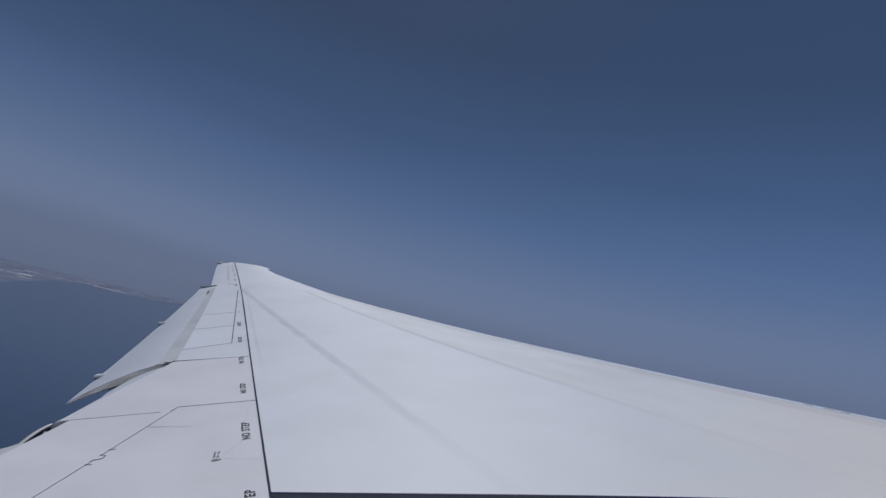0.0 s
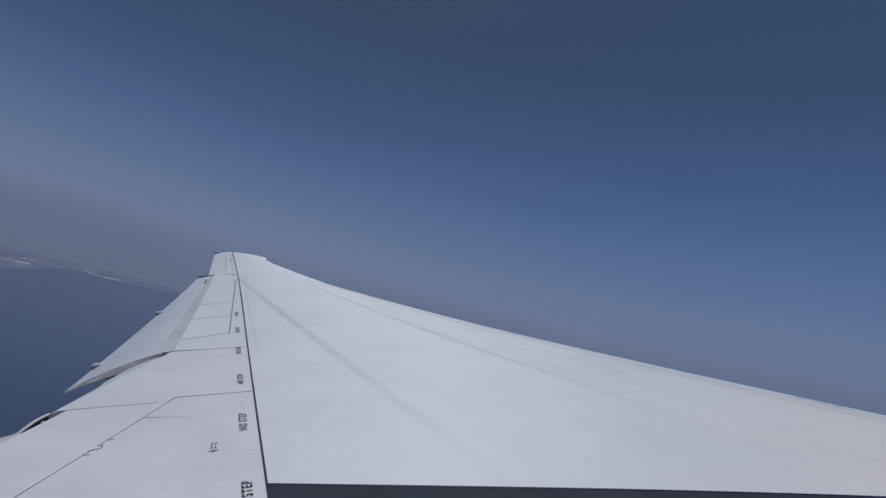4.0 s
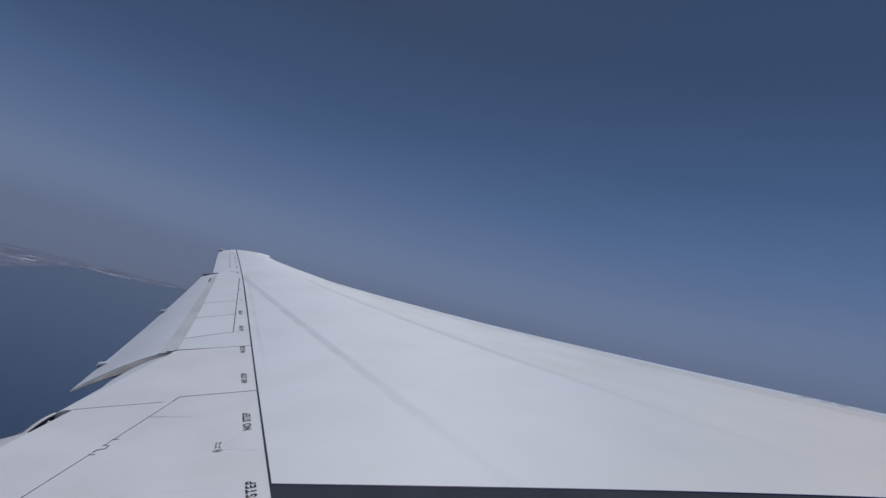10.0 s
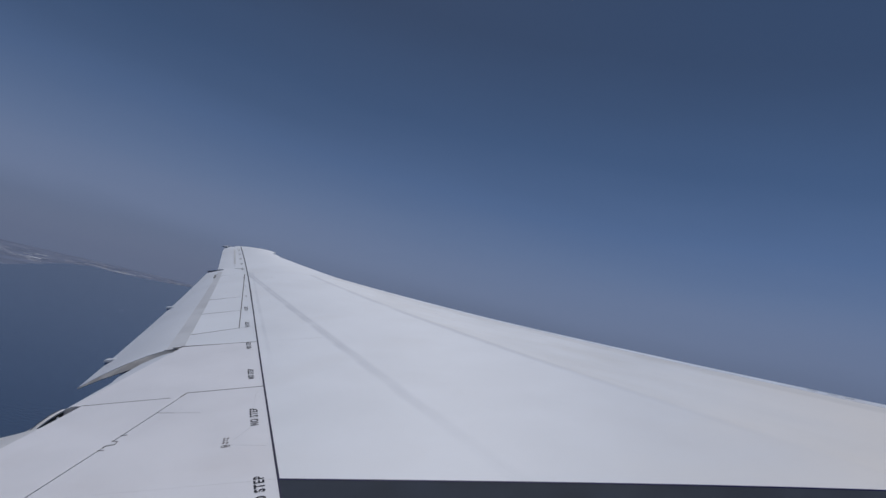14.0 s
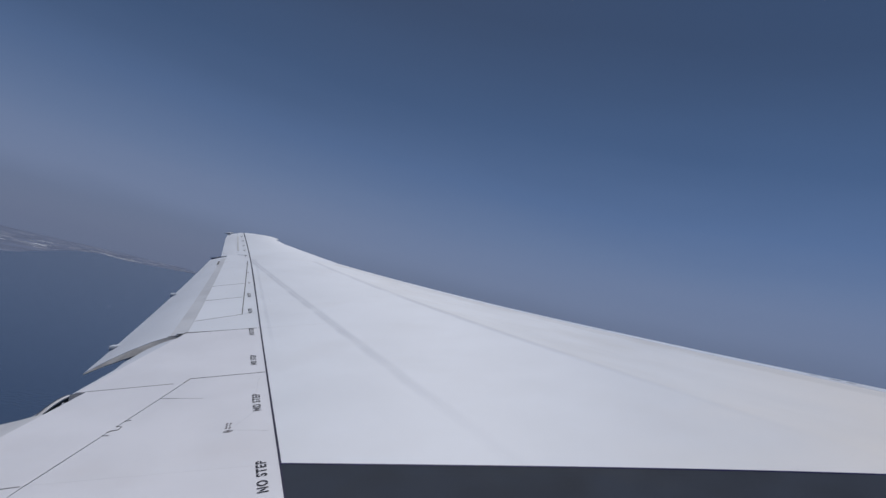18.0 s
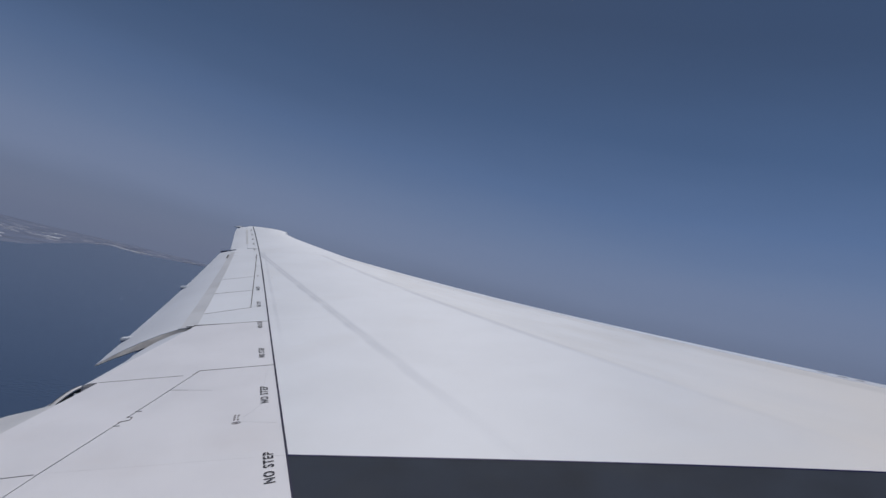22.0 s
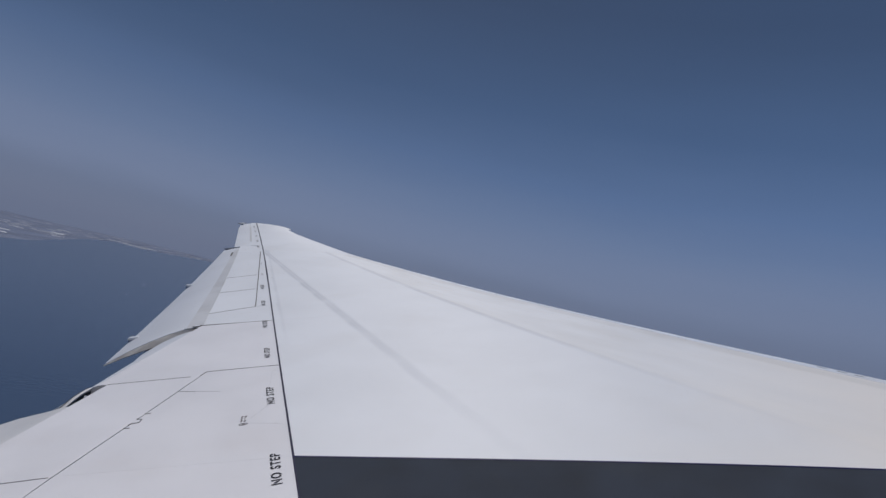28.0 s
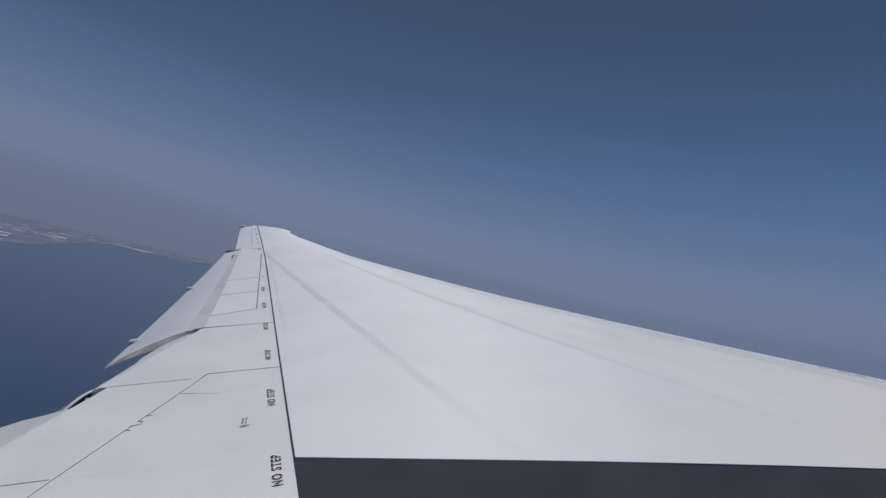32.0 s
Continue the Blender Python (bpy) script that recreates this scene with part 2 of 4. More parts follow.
SOFT = material("soft_joint_grey", (0.690, 0.713, 0.764), 0.55, vary=0.03, scale=3.0, bump=0.0, spec=0.3, warm_bounce=(0.735, 0.720, 0.698, 0.85))
SEAL = material("light_sealant", (0.622, 0.648, 0.706), 0.5, vary=0.05, scale=3.0, bump=0.01)
DARK = material("dark_metal_and_recess_shade", (0.055, 0.055, 0.06), 0.6, vary=0.2, scale=6.0, bump=0.05, stain=(0.16, 0.14, 0.12, 0.5))
NAVY = material("navy_marking_and_shade_paint", (0.008, 0.008, 0.080), 0.5, spec=0.15, vary=0.15, scale=8.0, bump=0.01)
STRIPE = material("dark_navy_stripe_paint", (0.008, 0.008, 0.045), 0.5, spec=0.15, vary=0.15, scale=8.0, bump=0.01)
WALKWAY = material("dark_grey_walkway_coating", (0.034, 0.043, 0.062), 0.85, spec=0.15, vary=0.14, scale=2.5, fine=160, bump=0.12, stain=(0.05, 0.056, 0.066, 0.5))
INK = material("black_stencil_ink", (0.014, 0.016, 0.03), 0.6, spec=0.15, vary=0.2, scale=20.0, bump=0.0)
STENCIL = material("brown_stencil_ink", (0.17, 0.15, 0.17), 0.5, vary=0.25, scale=20.0, bump=0.0)
FAINT = material("faded_stencil_ink", (0.20, 0.20, 0.23), 0.5, vary=0.2, scale=20.0, bump=0.0)
LINE = material("dark_joint_line", (0.13, 0.13, 0.15), 0.6, vary=0.2, scale=5.0, bump=0.0, spec=0.2)
HAIRLINE = material("hairline_paint", (0.60, 0.61, 0.66), 0.5, vary=0.1, scale=9.0, bump=0.0)
PRIMER = material("beige_primer", (0.76, 0.735, 0.69), 0.55, vary=0.12, scale=3.0, bump=0.02, stain=(0.24, 0.21, 0.19, 0.8, 0.50))
# the unseen hull is cream so that its bounce warms the wing root
HULL = material("cream_bounce_hull_paint", (0.85, 0.74, 0.60), 0.30, vary=0.02, scale=0.8, bump=0.01)
# shade of the fairing sides, put into their colour
BLADE = material("fairing_shade_blue", (0.16, 0.21, 0.33), 0.4, vary=0.08, scale=3.0, bump=0.01)
LINING = material("cabin_lining", (0.62, 0.61, 0.58), 0.6, vary=0.03, scale=4.0, bump=0.02)


def clear_material(name, alpha, rough):
    """Clear acrylic with a trace of gloss."""
    m = bpy.data.materials.new(name)
    m.use_nodes = True
    n, l = m.node_tree.nodes, m.node_tree.links
    out, b = n["Material Output"], n["Principled BSDF"]
    clear = n.new("ShaderNodeBsdfTransparent")
    both = n.new("ShaderNodeMixShader")
    grain = n.new("ShaderNodeTexNoise")
    grain.inputs["Scale"].default_value = 900
    span = n.new("ShaderNodeMapRange")
    span.inputs["To Min"].default_value, span.inputs["To Max"].default_value = 0.0, 2 * alpha
    l.new(grain.outputs["Fac"], span.inputs["Value"])
    l.new(span.outputs[0], both.inputs["Fac"])
    l.new(clear.outputs[0], both.inputs[1])
    l.new(b.outputs[0], both.inputs[2])
    l.new(both.outputs[0], out.inputs["Surface"])
    b.inputs["Base Color"].default_value = (0.85, 0.88, 0.92, 1)
    b.inputs["Roughness"].default_value = rough
    return m


ACRYLIC = clear_material("clear_acrylic", 0.006, 0.1)


def sea_material():
    m = bpy.data.materials.new("sea_water")
    m.use_nodes = True
    n, l = m.node_tree.nodes, m.node_tree.links
    b = n["Principled BSDF"]
    tc = n.new("ShaderNodeTexCoord")
    broad = n.new("ShaderNodeTexNoise")
    broad.inputs["Scale"].default_value, broad.inputs["Detail"].default_value = 0.004, 6
    l.new(tc.outputs["Object"], broad.inputs["Vector"])
    mixed = n.new("ShaderNodeMix")
    mixed.data_type = "RGBA"
    mixed.inputs["A"].default_value, mixed.inputs["B"].default_value = (0.036, 0.062, 0.116, 1), (0.054, 0.086, 0.150, 1)
    l.new(broad.outputs["Fac"], mixed.inputs["Factor"])
    l.new(mixed.outputs["Result"], b.inputs["Base Color"])
    b.inputs["Roughness"].default_value = 0.22
    b.inputs["IOR"].default_value = 1.33
    b.inputs["Specular IOR Level"].default_value = 0.5
    waves = n.new("ShaderNodeTexNoise")
    waves.inputs["Scale"].default_value, waves.inputs["Detail"].default_value = 0.15, 6
    l.new(tc.outputs["Object"], waves.inputs["Vector"])
    bp = n.new("ShaderNodeBump")
    bp.inputs["Strength"].default_value, bp.inputs["Distance"].default_value = 0.12, 1.2
    l.new(waves.outputs["Fac"], bp.inputs["Height"])
    l.new(bp.outputs[0], b.inputs["Normal"])
    return m


SEA = sea_material()
# distance haze is mixed into these blue-grey base colours
LAND = material("hazed_coastal_land", (0.160, 0.190, 0.272), 0.95, spec=0.05, vary=0.16, scale=0.008, fine=0.06, bump=0.0, stain=(0.205, 0.228, 0.30, 0.7, 0.5))
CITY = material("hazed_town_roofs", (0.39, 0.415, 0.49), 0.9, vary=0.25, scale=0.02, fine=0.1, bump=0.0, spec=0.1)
TOWN = material("hazed_pale_walls", (0.60, 0.62, 0.68), 0.8, vary=0.15, scale=0.02, fine=0.1, bump=0.0)


# ---------------------------------------------------------------- mesh helpers
def part(name, bm, mat, parent=None, label="", smooth=False):
    """Links a bmesh as one mesh object under a thing or a part."""
    me = bpy.data.meshes.new(name)
    bmesh.ops.recalc_face_normals(bm, faces=bm.faces)
    bm.to_mesh(me)
    bm.free()
    if smooth:
        for p in me.polygons:
            p.use_smooth = True
    me.materials.append(mat)
    ob = new(name, me)
    if parent:
        ob.parent = parent
    if label:
        tagged(ob, label)
    return ob


def smooth_by_angle(ob, degrees=35):
    """Smooth shading that keeps edges sharper than the angle."""
    me = ob.data
    bm = bmesh.new()
    bm.from_mesh(me)
    lim = radians(degrees)
    for f in bm.faces:
        f.smooth = True
    for e in bm.edges:
        if len(e.link_faces) == 2 and e.calc_face_angle(0) > lim:
            e.smooth = False
    bm.to_mesh(me)
    bm.free()
    return ob


def loft(sections, closed=True, caps=True):
    """A skin through rings of equally many points."""
    bm = bmesh.new()
    rings = [[bm.verts.new(p) for p in s] for s in sections]
    k = len(rings[0])
    for a, b in zip(rings, rings[1:]):
        for i in range(k if closed else k - 1):
            j = (i + 1) % k
            bm.faces.new((a[i], a[j], b[j], b[i]))
    if caps and closed:
        bm.faces.new(rings[0])
        bm.faces.new(rings[-1][::-1])
    return bm


# ---------------------------------------------------------------- the wing's form, in the aircraft frame
def mix(a, b, t):
    return a + (b - a) * t


def table(rows, y):
    for (y0, v0), (y1, v1) in zip(rows, rows[1:]):
        if y <= y1:
            return mix(v0, v1, max(0.0, (y - y0) / (y1 - y0)))
    return rows[-1][1]


def spar(y):
    """Line of the rear spar, along which the navy stripe runs."""
    return 0.27 - 0.357 * y - 0.0018 * max(y - 11, 0) ** 2


def lead(y):
    """Leading edge, swept, rounded off at the tip."""
    t = min(1.0, max(0.0, (y - 20.95) / 1.11))
    lip = 0.14 * min(1.0, max(0.0, (y - 20.84) / 0.06))
    return 9.5 - 0.75 * y + lip - 0.97 * (1 - math.sqrt(1 - t * t))


def fixed_te(y):
    """Trailing edge of the fixed wing: straight inboard, swept outboard."""
    return -3.33 if y < 7.2 else -3.33 - 0.325 * (y - 7.2)


def aileron_hinge(y):
    return -5.96 - 0.370 * (y - 16.35)


def aileron_te(y):
    return -6.75 - 0.311 * (y - 16.4)


DROOP = [(-1, 0.24), (4, 0.30), (6, 0.313), (7.5, 0.325), (10.9, 0.345), (16.5, 0.33), (19.9, 0.21), (21.2, 0.09), (22.1, 0.03)]


def top(x, y):
    """Height of the upper skin: dihedral, upward flex, and the fall towards the leading edge."""
    z = -1.75 + 0.10 * y + 0.0028 * max(y - 4, 0) ** 2
    s, e = spar(y), lead(y)
    if x > s and e > s + 0.01:
        u = min(1.0, (x - s) / (e - s))
        z -= table(DROOP, y) * (0.22 * u + 0.78 * u ** 3)
    return z


def panel(name, corners, mat, parent, label="", gap=0.012, thick=0.014, nx=4, ny=10, lift=0.0):
    """A skin panel that follows the upper skin. corners in plan: aft-in, fore-in, fore-out, aft-out."""
    a, b, c, d = [Vector(p) for p in corners]

    def shrink(p, q, r):
        # move the corner inwards along both of its edges
        return p + (q - p).normalized() * gap / 2 + (r - p).normalized() * gap / 2
    a, b, c, d = shrink(a, b, d), shrink(b, a, c), shrink(c, b, d), shrink(d, c, a)
    bm = bmesh.new()
    grid = {}
    for k, dz in ((0, 0.0), (1, -thick)):
        for i in range(nx + 1):
            for j in range(ny + 1):
                p = a.lerp(b, i / nx).lerp(d.lerp(c, i / nx), j / ny)
                grid[k, i, j] = bm.verts.new((p.x, p.y, top(p.x, p.y) + lift + dz))
    for k in (0, 1):
        for i in range(nx):
            for j in range(ny):
                bm.faces.new((grid[k, i, j], grid[k, i + 1, j], grid[k, i + 1, j + 1], grid[k, i, j + 1]))
    for i in range(nx):
        for j in (0, ny):
            bm.faces.new((grid[0, i, j], grid[0, i + 1, j], grid[1, i + 1, j], grid[1, i, j]))
    for j in range(ny):
        for i in (0, nx):
            bm.faces.new((grid[0, i, j], grid[0, i, j + 1], grid[1, i, j + 1], grid[1, i, j]))
    return smooth_by_angle(part(name, bm, mat, parent, label), 30)


def ribbon(name, line, width, mat, parent, label="", lift=0.003, thick=0.004, steps=1):
    """A painted line or strip on the upper skin along points in plan; width may be a pair, start and end."""
    w0, w1 = width if isinstance(width, tuple) else (width, width)
    pts = []
    for p, q in zip(line, line[1:]):
        p, q = Vector(p), Vector(q)
        pts += [p.lerp(q, i / steps) for i in range(steps)]
    pts.append(Vector(line[-1]))
    bm = bmesh.new()
    rings = []
    for i, p in enumerate(pts):
        way = (pts[min(i + 1, len(pts) - 1)] - pts[max(i - 1, 0)]).normalized()
        side = Vector((-way.y, way.x)) * mix(w0, w1, i / (len(pts) - 1)) / 2
        l, r = p - side, p + side
        rings.append([bm.verts.new((v.x, v.y, top(v.x, v.y) + h)) for v, h in ((l, lift), (r, lift), (r, lift - thick), (l, lift - thick))])
    for a, b in zip(rings, rings[1:]):
        for i in range(4):
            bm.faces.new((a[i], a[(i + 1) % 4], b[(i + 1) % 4], b[i]))
    bm.faces.new(rings[0])
    bm.faces.new(rings[-1][::-1])
    return part(name, bm, mat, parent, label)


# ---------------------------------------------------------------- the wing
wing = new("airplane_wing")
wing.matrix_world = AIRCRAFT
tagged(wing, "white swept airliner wing with drooped flaps and a navy stripe", "airplane wing")

STATIONS = [-0.3, 0.5, 1.5, 2.5, 3.5, 4.5, 5.5, 6.5, 7.2, 8, 9, 10, 11, 12, 13, 14, 15, 16, 16.34]
TIP_STATIONS = [16.36, 17, 18, 19, 20, 20.5, 20.83, 20.91, 21.1, 21.4, 21.65, 21.85, 21.98, 22.04]


def body_section(y, aft):
    """Ring of the wing box: upper side from aft to the nose, lower side back."""
    x0, x1 = aft, lead(y)
    if x1 < x0 + 0.05:
        x1 = x0 + 0.05
    chord = x1 - x0
    deep = mix(0.95, 0.13, min(1, max(0, y / 22))) * min(1, chord / 1.2)
    ring = []
    for i in range(25):
        u = i / 24
        u = 1 - (1 - u) ** 1.6
        x = mix(x0, x1, u)
        ring.append((x, y, top(min(x, lead(y)), y) - 0.013))
    zn = ring[-1][2]
    ring.append((x1 + 0.02 * min(1, chord / 3), y, zn - 0.03 * min(1, chord / 3)))
    for i in range(1, 16):
        u = 1 - (i / 15) ** 1.3
        x = mix(x0, x1, u)
        shape = 0.10 + 0.90 * math.sin(math.pi * min(1, (1 - u) ** 0.55 * 0.95)) ** 0.8
        ring.append((x, y, top(x, y) - 0.06 - deep * shape * (0.35 + 0.65 * (1 - abs(2 * u - 1)))))
    return ring


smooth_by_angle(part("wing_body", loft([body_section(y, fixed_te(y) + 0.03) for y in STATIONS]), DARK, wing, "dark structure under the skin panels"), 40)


def under_skin(stations, aft):
    """White lower skin, a thin shell just below the structure."""
    secs = []
    for y in stations:
        low = body_section(y, aft(y))[25:]
        secs.append([(x, yy, z - 0.006) for x, yy, z in low] + [(x, yy, z - 0.001) for x, yy, z in reversed(low)])
    return smooth_by_angle(part("lower_skin", loft(secs), WHITE, wing, "white lower wing skin"), 40)


under_skin(STATIONS, lambda y: fixed_te(y) + 0.03)
smooth_by_angle(part("wing_tip_body", loft([body_section(y, min(aileron_hinge(y) + 0.02, lead(y) - 0.1)) for y in TIP_STATIONS]), WHITE, wing, "white outer wing structure"), 40)

# upper skin of the box, three long panels with faded joints between them
JOINT_A = lambda y: 2.42 - 0.497 * y + 0.085 * max(0.0, 1 - ((y - 9.5) / 5.5) ** 2)
JOINT_B = lambda y: 5.42 - 0.570 * y


def skin_strip(name, xa, xb, y0, y1, label="", mat=WHITE):
    """A long skin panel between two lines of the plan."""
    bm = bmesh.new()
    n, k = max(2, int((y1 - y0) / 0.45)), 8
    grid = []
    for j in range(n + 1):
        y = mix(y0, y1, j / n)
        a, b = xa(y), max(xa(y) + 0.004, xb(y))
        row = [(mix(a, b, i / k), y) for i in range(k + 1)]
        grid.append([bm.verts.new((x, yy, top(x, yy))) for x, yy in row] + [bm.verts.new((x, yy, top(x, yy) - 0.016)) for x, yy in reversed(row)])
    m = 2 * (k + 1)
    for a, b in zip(grid, grid[1:]):
        for i in range(m):
            bm.faces.new((a[i], a[(i + 1) % m], b[(i + 1) % m], b[i]))
    bm.faces.new(grid[0])
    bm.faces.new(grid[-1][::-1])
    return smooth_by_angle(part(name, bm, mat, wing, label), 30)


def slat_back(y):
    return lead(y) - mix(0.34, 0.16, min(1, max(0, (y - 3) / 17)))


skin_strip("skin_panel", lambda y: spar(y) + 0.004, lambda y: max(spar(y) + 0.02, JOINT_A(y) - 0.0003), -0.3, 15.6, "", SKIN)
skin_strip("skin_panel", lambda y: max(spar(y) + 0.021, JOINT_A(y) + 0.0003), lambda y: min(JOINT_B(y), slat_back(y)) - 0.0003, -0.3, 15.6, "", MAIN)
skin_strip("skin_panel", lambda y: JOINT_B(y) + 0.0003, lambda y: slat_back(y) - 0.008, -0.3, 15.6, "weathered front skin panel", FRONT)
skin_strip("skin_panel", lambda y: spar(y) + 0.004, lambda y: slat_back(y) - 0.008, 15.603, 21.2)
for line, y0 in ((JOINT_A, 7.0), (JOINT_B, 8.5)):
    ribbon("skin_joint", [(line(y), y) for y in (y0, 9, 10.5, 12, 13.5, 15.5)], (0.006, 0.020), SOFT, wing, "faded grey skin joint", lift=0.0012, thick=0.002, steps=8)
ribbon("skin_joint", [(spar(7.82) + 0.05, 7.82), (0.5 * (spar(8.0) + JOINT_A(8.0)), 7.95), (JOINT_A(8.1) - 0.1, 8.1)], 0.018, SOFT, wing, "faded cross joint in the skin", lift=0.0012, thick=0.002, steps=5)
ribbon("skin_joint", [(spar(15.6) + 0.03, 15.6), (slat_back(15.6) - 0.05, 15.6)], 0.05, SOFT, wing, "faded cross joint in the skin", lift=0.0012, thick=0.002, steps=8)


def slat(y0, y1):
    """One leading-edge slat, wrapped round the nose."""
    n = max(3, int((y1 - y0) / 0.4))
    secs = []
    for j in range(n + 1):
        y = mix(y0 + 0.006, y1 - 0.006, j / n)
        b, e = slat_back(y), lead(y)
        ring = [(mix(b, e, u), y, top(mix(b, e, u), y) + 0.002) for u in (0, 0.3, 0.6, 0.85, 1.0)]
        z = ring[-1][2]
        r = 0.05 * min(1, (e - b) / 0.5)
        ring += [(e + 0.6 * r, y, z - 0.5 * r), (e + 0.7 * r, y, z - 1.3 * r), (e + 0.2 * r, y, z - 2.4 * r), (mix(e, b, 0.5), y, z - 3.4 * r), (b + 0.02, y, top(b, y) - 0.02 - 2 * r)]
        secs.append(ring)
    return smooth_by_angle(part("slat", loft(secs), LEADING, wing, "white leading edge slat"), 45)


for y0, y1 in ((0.2, 3.9), (3.9, 7.0), (7.0, 10.2), (10.2, 13.4), (13.4, 16.6), (16.6, 19.9)):
    slat(y0, y1)
ribbon("slat_seal", [(slat_back(y) - 0.002, y) for y in (0.3, 4, 8, 12, 16, 20)], 0.014, SEAL, wing, "grey seal behind the slats", lift=0.001, steps=6)

for y0, y1, back in ((6.32, 6.40, 0.13), (6.15, 6.23, 0.14), (6.02, 6.09, 0.15)):
    ribbon("drain_slot", [(lead(y0) - back, y0), (lead(y1) - back, y1)], 0.010, FAINT, wing, "small dark drain slot in the slat", lift=0.006)

# fixed panels and spoilers behind the spar
sp = lambda y: spar(y) - 0.006
panel("access_panel", [(-2.60, -0.3), (sp(-0.3), -0.3), (sp(3.70), 3.70), (-2.575, 3.45)], AFT, wing, gap=0.0, ny=8)
panel("access_panel", [(-2.575, 3.45), (sp(3.70), 3.70), (sp(5.755), 5.755), (-2.50, 5.552)], AFT, wing, gap=0.003, ny=8)
panel("shroud_panel", [(-3.33, -0.3), (-2.604, -0.3), (-2.581, 3.44), (-3.33, 3.24)], AFT, wing, gap=0.004)
panel("shroud_panel", [(-3.33, 3.24), (-2.581, 3.44), (-2.510, 5.425), (-3.33, 5.195)], AFT, wing, gap=0.004)
panel("shroud_panel", [(-2.50, 5.564), (sp(5.766), 5.766), (sp(7.795), 7.795), (-3.0, 7.658)], AFT, wing, gap=0.0)
panel("shroud_panel", [(-3.425, 5.178), (-2.471, 5.438), (-3.0, 7.658), (-3.455, 7.528)], AFT, wing, gap=0.0, lift=-0.0012)
EDGE = lambda y: -2.80 - 0.3345 * (y - 7.8)
panel("shroud_panel", [(-3.43, 7.55), (sp(7.81), 7.81), (sp(8.88), 8.88), (fixed_te(8.25), 8.25)], WHITE, wing, gap=0.0, nx=6)
panel("spar_strip", [(EDGE(8.72), 8.735), (sp(8.885), 8.885), (sp(15.3), 15.3), (EDGE(15.3) + 0.012, 15.3)], WHITE, wing, gap=0.0, nx=2, ny=24)
for p, q, w in (((EDGE(8.72), 8.725), (fixed_te(8.25), 8.255), 0.016), ((EDGE(10.23), 10.23), (fixed_te(9.88), 9.88), 0.014), ((EDGE(11.76), 11.76), (fixed_te(11.38), 11.38), 0.014),
                ((sp(7.805), 7.803), (-3.43, 7.543), 0.014), ((sp(5.76), 5.761), (-2.505, 5.558), 0.010), ((-2.60, 5.404), (-3.33, 5.20), 0.0042), ((-2.60, 3.437), (-3.33, 3.24), 0.007)):
    ribbon("panel_joint", [p, q], w, LINE, wing, "dark joint between panels", lift=0.0018)
corner = Vector((-3.43, 7.543)), Vector((sp(7.805), 7.803))
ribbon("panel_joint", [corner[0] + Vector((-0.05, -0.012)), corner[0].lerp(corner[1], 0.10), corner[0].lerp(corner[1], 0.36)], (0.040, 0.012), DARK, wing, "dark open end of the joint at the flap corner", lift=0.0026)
for (f0, a0), (f1, a1) in (((8.73, 8.26), (10.23, 9.88)), ((10.23, 9.88), (11.76, 11.38)), ((11.76, 11.38), (15.28, 14.95))):
    panel("spoiler", [(fixed_te(a0), a0), (EDGE(f0) - 0.006, f0), (EDGE(f1) - 0.006, f1), (fixed_te(a1), a1)], WHITE, wing, gap=0.010, ny=12)
panel("shroud_panel", [(fixed_te(14.97), 14.97), (sp(15.3), 15.3), (sp(16.34), 16.34), (fixed_te(16.3), 16.3)], WHITE, wing, gap=0.008)


def solid_flap(name, y0, y1, upper_in, upper_out, deep_in, deep_out, mat, label, n=18, ref=fixed_te):
    """A movable surface. upper_*: its upper side from front to back as offsets (aft of the fixed edge, below the skin)."""
    secs = []
    for j in range(n + 1):
        t = j / n
        y = mix(y0, y1, t)
        z0 = top(ref(y), y)
        up = [(ref(y) + mix(p[0], q[0], t), y, z0 + mix(p[1], q[1], t)) for p, q in zip(upper_in, upper_out)]
        deep = mix(deep_in, deep_out, t)
        k = len(up)
        low = [(x, yy, z - 0.012 - deep * math.sin(math.pi * min(1.0, 0.18 + 0.82 * i / (k - 1))) ** 0.7 * (1.0 if i else 0.6)) for i, (x, yy, z) in enumerate(up)]
        secs.append(up + low[::-1])
    return smooth_by_angle(part(name, loft(secs), mat, wing, label), 35)


FLAP_IN = [(0.10, -0.030), (0.0, -0.022), (-0.12, -0.030), (-0.28, -0.055), (-0.50, -0.120), (-0.80, -0.235), (-1.10, -0.370), (-1.435, -0.545)]
FLAP_OUT = [(0.05, -0.050), (0.0, -0.045), (-0.06, -0.050), (-0.11, -0.056), (-0.20, -0.070), (-0.30, -0.088), (-0.40, -0.108), (-0.50, -0.130)]
flap = solid_flap("outboard_flap", 7.53, 16.30, FLAP_IN, FLAP_OUT, 0.095, 0.05, WHITE, "white outboard flap lowered behind the wing", n=26)
lift = lambda rows, dz: [(x, z + dz) for x, z in rows]
strip = solid_flap("flap_strip", 7.535, 16.0, lift([(-0.012, -0.020), (-0.12, -0.030), (-0.25, -0.0485)], 0.004), lift([(-0.008, -0.045), (-0.06, -0.050), (-0.15, -0.062)], 0.004), 0.004, 0.004, STRIP, "bare grey strip along the front of the flap", n=26)
strip.parent = flap
panel("flap_latch", [(fixed_te(14.9) - 0.20, 14.9), (fixed_te(14.9) - 0.15, 14.9), (fixed_te(15.5) - 0.15, 15.5), (fixed_te(15.5) - 0.20, 15.5)], DARK, wing, "small dark latch on the flap", gap=0.0, lift=-0.055, nx=1, ny=3)



